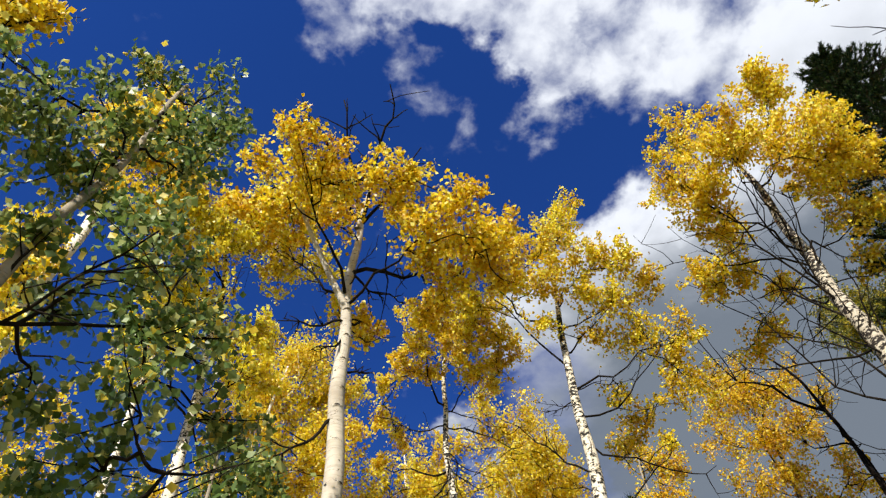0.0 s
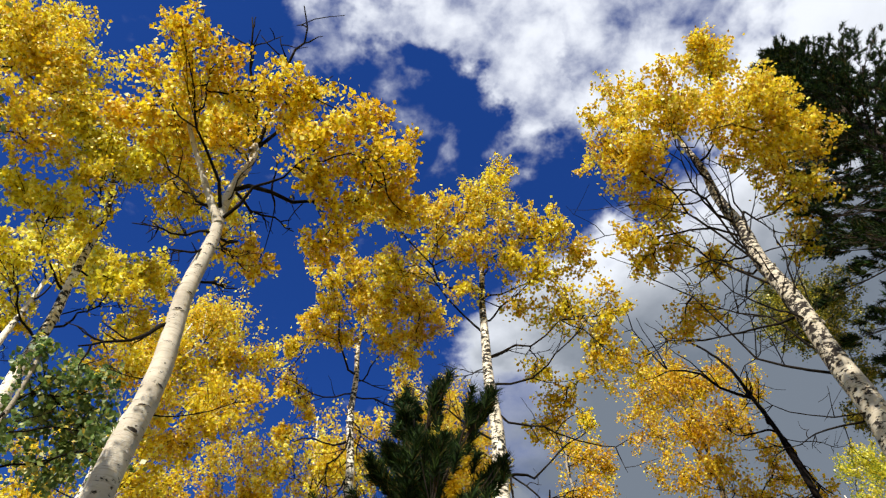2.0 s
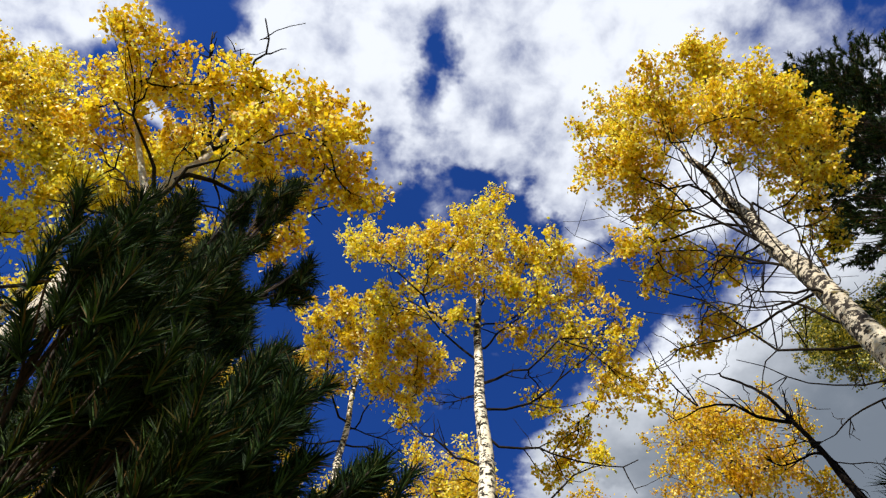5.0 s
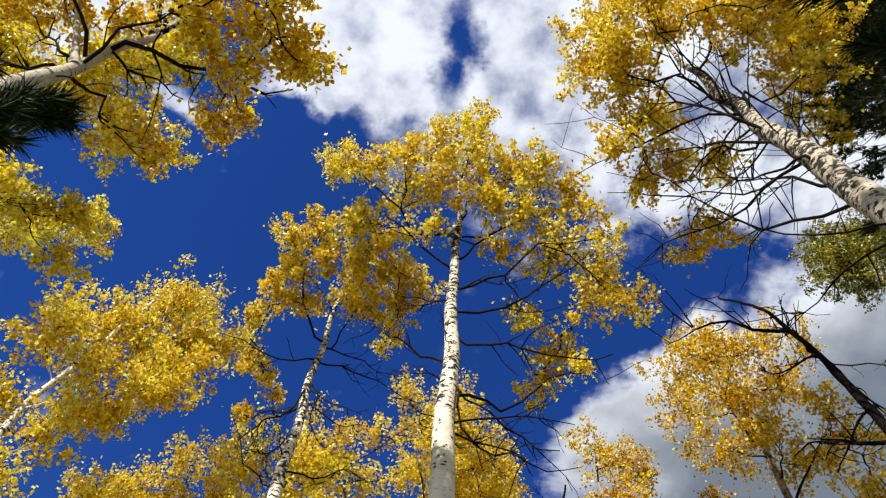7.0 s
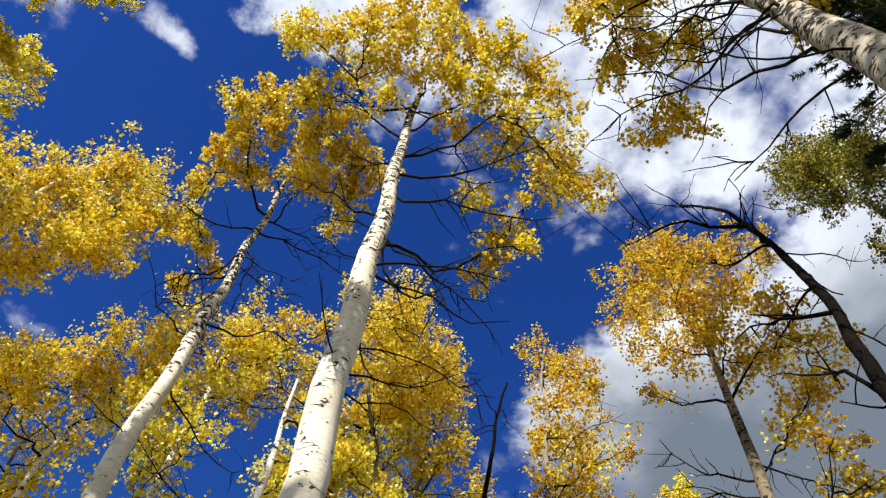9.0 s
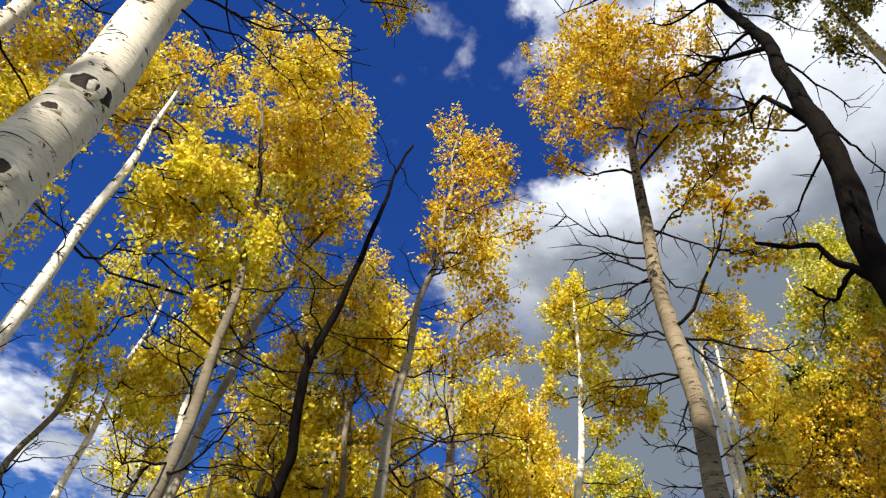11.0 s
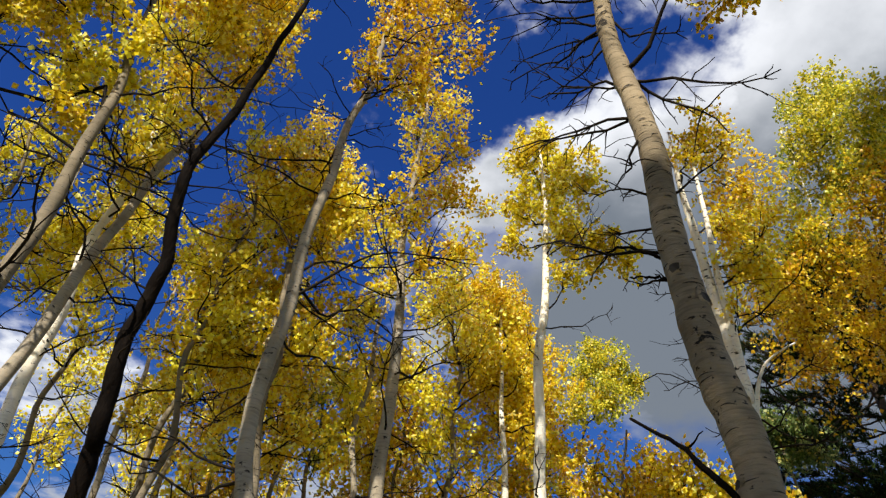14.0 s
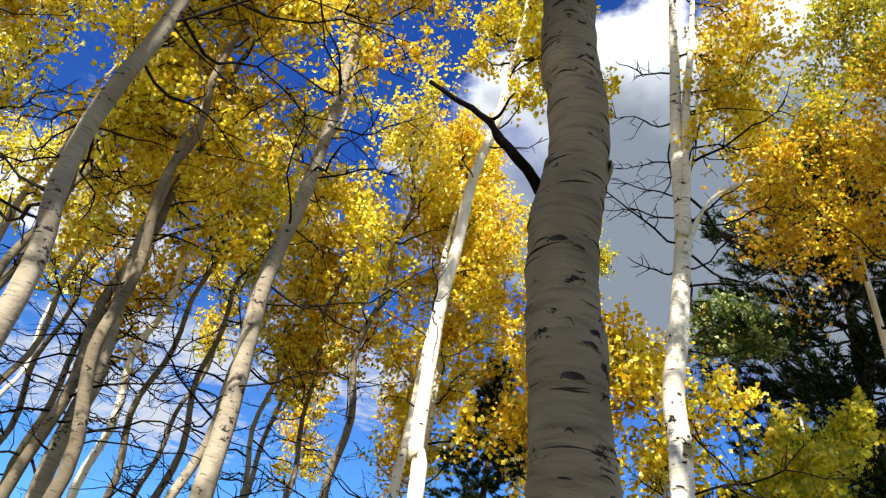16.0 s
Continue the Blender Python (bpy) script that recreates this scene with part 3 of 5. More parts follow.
def conifer(label, base, height, reach, whorls, seed, low=0.15, per=70, needle=0.07, width=0.0012, tufts=9, droop=0.1, name="pine_tree", rise=0.25, cap=9.0, full=0.75, extra=()):
    rng = np.random.default_rng(seed)
    tree = new(name)
    tree.location = base
    tagged(tree, label, "tree")
    path = np.array([(0.04 * math.sin(2 * u), 0.04 * math.sin(3 * u + 1), u * height) for u in np.linspace(0, 1, 24)])
    t, _ = trunk_tubes(rng, path, 0.012 * height + 0.02, 0.008, 10)[:2]
    part("trunk", t.mesh("trunk", PINEBARK), tree, "brown scaly pine trunk")
    centres, axes, ends = [], [], []
    for i in range(whorls):
        u = low + (1 - low) * (i + 0.5 * rng.random()) / whorls
        z = u * height
        ln = min(cap, reach * (1.03 - u) ** full) * rng.uniform(0.75, 1.15)
        k = rng.integers(3, 6)
        a0 = rng.uniform(0, 6.28)
        for j in range(k):
            a = a0 + j * 6.28 / k + rng.normal(0, 0.25)
            ends.append((np.array([0, 0, z]), np.array([math.cos(a) * ln, math.sin(a) * ln, z + ln * rng.uniform(rise - 0.2, rise + 0.2) - droop * ln]), ln))
    for z, ex, ey, ez in extra:
        e = np.array([ex, ey, ez]) - np.array(base)
        ends.append((np.array([0, 0, z]), e, float(np.hypot(e[0], e[1]))))
    plain = (len(ends) - len(extra)) * tufts
    for s, e, ln in ends:
        way = limb(rng, s, e, 7, 0.08, 0.03)
        b = Tubes().add(way, np.linspace(0.006 + 0.008 * ln, 0.004, 7), 5)
        near = len(centres) >= plain
        for m in range(tufts + (6 if near else 0)):
            f = 1 - 0.75 * (m / tufts) ** 1.2 if m < tufts else 0.97
            p = way[0] + (way[-1] - way[0]) * f
            q = p + rng.normal(0, (0.07 if near else 0.15) * min(ln, 1.6) if m < tufts else 0.055, 3) * [1, 1, 0.6] if m else way[-1]
            ax = (q - way[0]) / (np.linalg.norm(q - way[0]) + 1e-9) + rng.normal(0, 0.25, 3) + [0, 0, 0.9 if near else 0.4]
            ax /= np.linalg.norm(ax)
            if m:
                b.add(limb(rng, way[min(6, max(1, int(f * 6) - 1))], q, 3, 0.03, 0.04), [0.004, 0.004, 0.003], 3)
            centres.append(q)
            axes.append(ax)
        part("bough", b.mesh("bough", PINEBARK), tree)
    centres.append(np.array([0, 0, height]))
    axes.append(np.array([0, 0, 1.0]))
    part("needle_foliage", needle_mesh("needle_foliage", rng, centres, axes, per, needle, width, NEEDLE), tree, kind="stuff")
    return tree


# ---- ground ----
bm = bmesh.new()
rings, spokes = [0, 3, 8, 16, 30, 60, 140, 400, 1200, 2400], 48
prev = None
rg = np.random.default_rng(3)
for r in rings:
    if r == 0:
        ring = [bm.verts.new((6, 10, 0))]
    else:
        ring = [bm.verts.new((6 + r * math.cos(a), 10 + r * math.sin(a), -0.02 * (r > 8) * min(r, 60) / 60 + rg.normal(0, 0.02))) for a in np.arange(spokes) * 2 * math.pi / spokes]
    if prev is not None:
        for k in range(spokes):
            k2 = (k + 1) % spokes
            if len(prev) == 1:
                bm.faces.new((prev[0], ring[k], ring[k2]))
            else:
                bm.faces.new((prev[k], ring[k], ring[k2], prev[k2]))
    prev = ring
me = bpy.data.meshes.new("ground")
bm.to_mesh(me)
bm.free()
me.materials.append(lit_m)
ground = tagged(new("ground", me), "forest floor of fallen yellow leaves and grass", "ground", kind="structure")

# ---- the near aspens ----
aspen(
    "tall golden aspen with a forked grey-white trunk", [(-1.0, 7.1, 0), (-1.02, 7.1, 5), (-1.07, 7.1, 9), (-1.1, 7.05, 10.3), (-1.04, 6.98, 11.7)], 0.158, AMBER, r1=0.05,
    stems=[([(-1.08, 7.07, 9.5), (-1.5, 6.9, 10.4), (-1.95, 6.65, 11.4), (-2.2, 6.5, 12.4)], 0.05, 0.012), ([(-1.05, 6.99, 11.55), (-0.95, 6.9, 12.4), (-0.85, 6.8, 13.1)], 0.045, 0.010)],
    lobes=[
        (-2.13, 5.39, 11.67, 0.36), (-1.61, 5.49, 11.74, 0.32), (-2.73, 6.17, 12.13, 0.34), (-1.99, 6.09, 11.63, 0.41), (-1.34, 6.06, 11.58, 0.37),
        (-2.57, 6.59, 11.36, 0.32), (-2.1, 6.87, 11.6, 0.38), (-1.35, 6.77, 11.61, 0.32), (-0.71, 5.9, 11.63, 0.33), (-0.21, 5.89, 11.55, 0.33),
        (-0.47, 6.36, 11.32, 0.37), (0.14, 6.21, 10.9, 0.42), (0.56, 6.01, 11.23, 0.36), (1.09, 6.14, 10.64, 0.34), (0.71, 6.61, 11.06, 0.42),
        (0.13, 6.76, 10.61, 0.38), (1.16, 6.9, 10.85, 0.37), (0.56, 7.08, 10.48, 0.34), (1.44, 7.02, 10.41, 0.27), (0.13, 7.87, 10.47, 0.3),
        (0.43, 7.76, 10.69, 0.23), (-0.86, 8.15, 10.56, 0.35), (-0.69, 8.52, 10.55, 0.2), (-1.28, 7.95, 10.61, 0.21), (-3.07, 6.82, 11.59, 0.28),
    ],
    bare=[
        (9.83, -2.1, 6.94, 10.62), (10.35, 0.91, 7.57, 11.63), (10.34, -0.18, 7.54, 10.33), (7.5, -1.65, 6.71, 6.55), (9.24, -1.98, 6.91, 8.98),
        (8.97, -1.36, 6.76, 8.35), (8.26, -0.63, 7.38, 8.6), (15.41, -0.71, 5.24, 13.72), (15.13, -1.5, 5.52, 13.45), (14.9, -0.06, 6.1, 13.04),
        (14.84, -1.95, 5.87, 13.21),
    ],
    seed=11, bark=PALEGREYBARK, knots=[(5.9, -64, 0.07), (6.5, -40, 0.05), (6.2, -80, 0.045), (7.6, -85, 0.05), (7.9, -45, 0.05), (8.4, -75, 0.045), (8.9, -70, 0.06)], thin_bare=1.6,
)
aspen(
    "tall straight aspen with white bark and yellow crown", [(3.62, 10.9, 0), (3.59, 10.75, 5), (3.55, 10.62, 9.5), (3.55, 10.38, 13.5), (3.46, 10.0, 15.7), (3.46, 9.9, 16.3)], 0.195, GOLD,
    lobes=[
        (0.96, 9.93, 15.58, 0.45), (1.71, 9.68, 15.22, 0.44), (2.4, 9.3, 14.83, 0.46), (3.04, 8.97, 14.71, 0.46), (3.71, 9.12, 15.95, 0.53),
        (2.48, 10.02, 14.55, 0.4), (3.13, 9.52, 14.01, 0.44), (3.87, 9.49, 14.83, 0.53), (4.54, 9.45, 14.95, 0.47), (5.09, 9.19, 14.69, 0.37),
        (5.67, 9.77, 14.55, 0.44), (5.91, 9.58, 12.74, 0.33), (4.76, 9.87, 13.93, 0.44), (4.13, 9.86, 14.01, 0.38), (3.02, 10.15, 13.27, 0.29),
        (5.42, 10.22, 13.58, 0.4), (6.21, 10.69, 13.31, 0.44), (6.59, 10.79, 12.49, 0.39), (5.83, 10.75, 12.04, 0.34), (5.19, 10.8, 13.52, 0.36),
        (4.4, 10.48, 13.38, 0.29), (4.88, 11.29, 12.39, 0.28), (5.45, 11.81, 12.22, 0.4), (5.72, 11.33, 11.19, 0.24), (5.21, 12.42, 11.85, 0.32),
    ],
    bare=[
        (11.64, 4.77, 10.22, 11.77), (10.94, 6.24, 10.24, 13.79), (10.35, 5.73, 10.19, 9.65), (11.43, 2.63, 10.59, 11.13), (9.64, 2.06, 10.98, 11.16),
        (13.33, 5.29, 10.09, 14.41), (11.19, 2.71, 10.51, 11.32), (9.34, 4.95, 10.72, 8.22), (8.38, 5.19, 10.7, 8.72), (9.3, 2.79, 10.58, 9.3),
        (12.31, 1.92, 10.64, 15.07), (9.18, 4.5, 10.46, 7.49), (8.35, 5.27, 10.93, 8.23), (8.42, 2.94, 10.49, 8.57),
    ],
    seed=12, sides=18, bark=CREAMBARK, ridges=(3.0, 8.5, 34, -72, 70), knots=[(4.9, -76, 0.10, 1.0), (4.92, -38, 0.085, 1.0), (4.6, -88, 0.06, 0.7), (4.05, -78, 0.085, 0.9), (3.85, -130, 0.13, 1.0), (3.45, -35, 0.10, 1.0), (6.6, -60, 0.06), (8.6, -75, 0.07), (9.7, -70, 0.06), (7.6, -95, 0.05), (10.6, -85, 0.05)], amount=5200,
)
aspen(
    "slender white aspen with a small golden crown", [(1.4, 12.6, 0), (1.35, 12.6, 8), (1.2, 12.75, 13), (1.25, 12.5, 15), (1.3, 12.4, 16.6)], 0.14, GOLD,
    lobes=[
        (0.33, 11, 14.28, 0.34), (0.84, 10.93, 14.54, 0.39), (1.65, 10.66, 14.42, 0.45), (2.18, 11.05, 14.89, 0.4), (0.47, 11.47, 13.72, 0.37),
        (1.08, 11.24, 13.92, 0.42), (1.67, 11.59, 14.55, 0.49), (2.49, 11.83, 14.69, 0.45), (2.93, 12.12, 14.71, 0.33), (0.17, 12.07, 13.61, 0.33),
        (0.73, 12.12, 13.6, 0.35), (2.05, 12.17, 13.76, 0.43), (2.58, 12.52, 14.26, 0.35), (-0.25, 12.56, 13.48, 0.27), (-0.29, 13.43, 13.19, 0.29),
        (0.19, 13.43, 12.89, 0.24), (-0.18, 14.19, 12.4, 0.24), (0.33, 14.01, 12.97, 0.2), (2.41, 13.12, 14.08, 0.28), (1.5, 12.17, 14.34, 0.33),
    ],
    bare=[
        (12.5, -0.48, 12.12, 12.1), (12.42, 3.09, 13.33, 12.34), (11.58, 0.69, 12.18, 9.47), (11.71, 2.24, 12.75, 11.08), (14.53, 2.55, 12.84, 14.14),
        (9.41, 2.52, 13.17, 10), (11.25, 2.4, 13.15, 11.24), (10.36, 0.76, 12.37, 9.45), (12.96, 2.86, 13.28, 13.01), (12, 1.62, 12.88, 10.39),
    ],
    seed=13, bark=CREAMBARK, amount=6900,
)
aspen(
    "leaning-crowned aspen with broad golden crown", [(7.6, 7.4, 0), (7.6, 7.32, 8), (7.59, 7.32, 11), (7.6, 7.3, 13), (7.64, 7.2, 16.4), (7.7, 7.1, 18)], 0.235, AMBER,
    lobes=[
        (5.45, 7.16, 14.84, 0.56), (6, 6.59, 16.08, 0.59), (6.11, 5.73, 14.37, 0.57), (7.54, 5.42, 16.23, 0.61), (7.88, 5.52, 14.39, 0.57),
        (8.63, 5.81, 14.33, 0.57), (9.67, 6.31, 14.92, 0.55), (6.14, 7.45, 14.24, 0.55), (6.78, 8, 14.17, 0.49), (5.94, 8.2, 12.95, 0.41),
        (6.93, 6.54, 15.35, 0.57), (7.5, 6.05, 14.85, 0.6), (7.98, 6.28, 14.05, 0.48), (9.14, 6.86, 14.7, 0.55), (9.15, 6.71, 13.42, 0.44),
        (7.08, 8.61, 13.54, 0.43), (7.52, 8.29, 12.7, 0.32), (8.05, 9.42, 12.74, 0.35), (7.3, 9.64, 12.32, 0.34), (9.27, 7.51, 12.89, 0.39),
        (9.44, 7.49, 14.22, 0.36), (5.99, 6.79, 14.26, 0.53), (6.76, 8.99, 13.54, 0.34), (7.43, 5.13, 16.47, 0.39), (8.89, 5.63, 15.81, 0.44),
    ],
    bare=[
        (12.07, 5.62, 9.26, 14.34), (9.87, 6.37, 9.56, 11.38), (13.81, 6.07, 8.28, 14.3), (10.87, 6.83, 8.32, 10.65), (12.2, 6.78, 8.48, 12.02),
        (8.92, 7.2, 8.91, 11.95), (8.55, 6.32, 9.53, 14.38), (7.86, 7.17, 8.85, 8.37), (9.56, 7.44, 8.19, 12.93), (11.45, 6.11, 6.72, 14.9),
        (10.84, 5.83, 7.33, 14.98), (10.45, 6.7, 8.67, 14.22), (9.95, 7.27, 6.9, 14.22), (9.62, 7.66, 6.78, 11.67), (11.56, 7.58, 6.62, 14.07),
        (9.32, 7.87, 6.91, 11.1), (11.28, 7.11, 8.7, 12.94), (12.73, 6.44, 6.36, 14.7),
    ],
    seed=14, sides=18, amount=6000, bark=SCARBARK, snags=10, reach=2.0,
)
aspen(
    "white aspen with a spreading yellow crown", [(-3.2, 9.2, 0), (-3.3, 9.13, 7.5), (-3.42, 9.15, 10.4), (-3.5, 8.8, 12), (-3.8, 8.2, 13.8)], 0.15, YELLOW,
    lobes=[
        (-3.62, 8.07, 12.92, 0.54), (-4.06, 7.79, 12.85, 0.48), (-3.28, 8.56, 13.07, 0.4), (-4.1, 8.25, 11.31, 0.44), (-3.85, 8.13, 9.87, 0.39),
        (-3.82, 8.03, 11.94, 0.37), (-2.55, 8.79, 10.18, 0.38), (-3.41, 8.4, 11.25, 0.31), (-4.59, 8.24, 11.48, 0.35), (-2.86, 7.99, 13.17, 0.54),
        (-2.37, 7.85, 13.47, 0.55), (-1.99, 7.69, 14.03, 0.57), (-1.59, 7.91, 14.22, 0.43), (-2.33, 8.82, 13.63, 0.52), (-1.7, 9.38, 13.52, 0.38),
        (-2.61, 9.27, 13.17, 0.45), (-3.45, 9.87, 11.87, 0.42), (-2.92, 10.23, 12.25, 0.43), (-2.92, 10.76, 12.93, 0.41), (-2.78, 10.71, 11.45, 0.31),
    ], seed=15, bark=CREAMBARK,
)
aspen("aspen with a high golden crown beside the green sapling", [(-5.2, 6.9, 0), (-5.19, 6.87, 8), (-5.2, 6.86, 12), (-5.2, 6.8, 15)], 0.17, GOLD, lobes=[
        (-5, 6.73, 13.34, 0.71), (-4.71, 7.31, 14.36, 0.57), (-4.42, 7.06, 11.93, 0.52), (-5.4, 6.51, 13.32, 0.56), (-4.26, 7.61, 13.37, 0.39),
        (-5.57, 6.98, 15.55, 0.44), (-5.87, 6.9, 10.3, 0.41), (-5.46, 6.69, 9.11, 0.37), (-4.8, 6.38, 7.92, 0.2), (-5.57, 6.33, 13.73, 0.37),
        (-4.85, 6.83, 15.04, 0.34), (-5, 6.66, 13.37, 0.37), (-5.02, 6.64, 11.67, 0.33), (-4.73, 7.63, 13.91, 0.35), (-5.43, 6.18, 9.44, 0.3),
        (-5.05, 6.29, 9, 0.29), (-5.66, 7.24, 9.3, 0.28), (-4.17, 7.65, 12.96, 0.38), (-3.8, 8.43, 13.45, 0.38), (-4.13, 7.47, 11.39, 0.32),
        (-5.73, 7.08, 11.05, 0.27),
    ], seed=16)
aspen("white aspen with dark scars, thin crown", [(-4.8, 11.2, 0), (-5.0, 11.3, 9), (-5.3, 11.6, 13), (-5.4, 11.7, 15.5)], 0.13, YELLOW, lobes=column(np.random.default_rng(5), -5.3, 11.6, 12, 15.5, 1.0, 7), seed=17)
aspen("yellow aspen with side branches full of leaves", [(-3.6, 13.2, 0), (-3.4, 13.1, 6), (-3.2, 13.0, 10.5), (-2.8, 12.9, 12.5), (-2.6, 12.9, 14.2)], 0.13, GOLD, lobes=[
        (-2.25, 13.42, 15.08, 0.82), (-2.93, 13.04, 13.15, 0.67), (-1.44, 13.18, 12.14, 0.62), (-1.61, 13.22, 11.61, 0.4), (-3.74, 12.58, 13.23, 0.44),
        (-3.73, 12.67, 12.26, 0.52), (-3.6, 12.89, 10.77, 0.47), (-2.4, 12.75, 9.96, 0.47), (-2.27, 13.46, 11.28, 0.39), (-3.02, 13.01, 13.72, 0.5),
        (-2.41, 13.31, 14.85, 0.48), (-2.32, 13.73, 13.36, 0.5), (-2.69, 13.1, 12.11, 0.45), (-1.68, 14.12, 12.9, 0.41), (-1.86, 13.17, 10.95, 0.37),
        (-2.77, 13.57, 11.33, 0.43), (-2.19, 14, 16.1, 0.34), (-3.06, 12.11, 11.8, 0.46), (-1.92, 13.79, 13.95, 0.55), (-1.91, 13.39, 12.41, 0.5),
        (-0.95, 12.78, 12.3, 0.44), (-0.98, 14, 14.58, 0.47), (-2.42, 12.38, 11.12, 0.4), (-1.65, 13.73, 14.34, 0.5), (-2.78, 13.36, 14.15, 0.5),
    ], seed=18, limb_bark=PALE, amount=4200)
aspen("green-leaved young aspen, still unturned", [(-3.0, 3.0, 0), (-3.0, 3.1, 3), (-2.9, 3.3, 6), (-2.8, 3.4, 8.6)], 0.06, GREEN, lobes=[
        (-2.58, 3.63, 8.96, 0.25), (-2.84, 3.06, 6.99, 0.23), (-2.3, 3.35, 5.41, 0.21), (-1.98, 4.22, 5.89, 0.22), (-3.25, 3.11, 7.5, 0.19),
        (-2.23, 4.01, 6.25, 0.19), (-1.77, 3.97, 5.37, 0.15), (-1.42, 4.02, 4.34, 0.13), (-3.69, 2.6, 6.98, 0.15), (-3.46, 3.06, 6.81, 0.25),
        (-2.69, 3.76, 4.55, 0.24), (-2.87, 3.16, 5.4, 0.23), (-2.46, 3.77, 7.36, 0.29), (-1.77, 4.36, 4.9, 0.24), (-3.23, 3.26, 6.48, 0.33),
        (-2.68, 3.49, 7.44, 0.32), (-3.34, 2.84, 6.5, 0.31), (-3.14, 3.35, 8.53, 0.3), (-2.12, 3.6, 4.41, 0.24), (-2.46, 3.38, 5.94, 0.33),
        (-2.77, 3.71, 5.27, 0.28), (-2.91, 3.29, 6.22, 0.24), (-2.37, 3.68, 8.11, 0.32), (-2.4, 3.94, 4.19, 0.33), (-2.16, 3.75, 5.06, 0.33),
    ], seed=19, amount=4300, size=0.062, bark=SHADEGREYBARK)
aspen("green-leaved aspen sapling by the white trunks", [(-2.5, 8.0, 0), (-2.5, 7.9, 4), (-2.5, 7.9, 7.6)], 0.05, GREEN, lobes=[
        (-2.42, 7.94, 7.48, 0.3), (-1.93, 8.09, 7.32, 0.3), (-2.5, 8.21, 7.1, 0.32), (-1.91, 8.4, 7, 0.36), (-2.52, 7.5, 6.2, 0.25),
        (-2.05, 8.44, 6.63, 0.31), (-1.48, 8.08, 6.64, 0.25),
    ], seed=20, amount=4800, bark=SHADEGREYBARK)
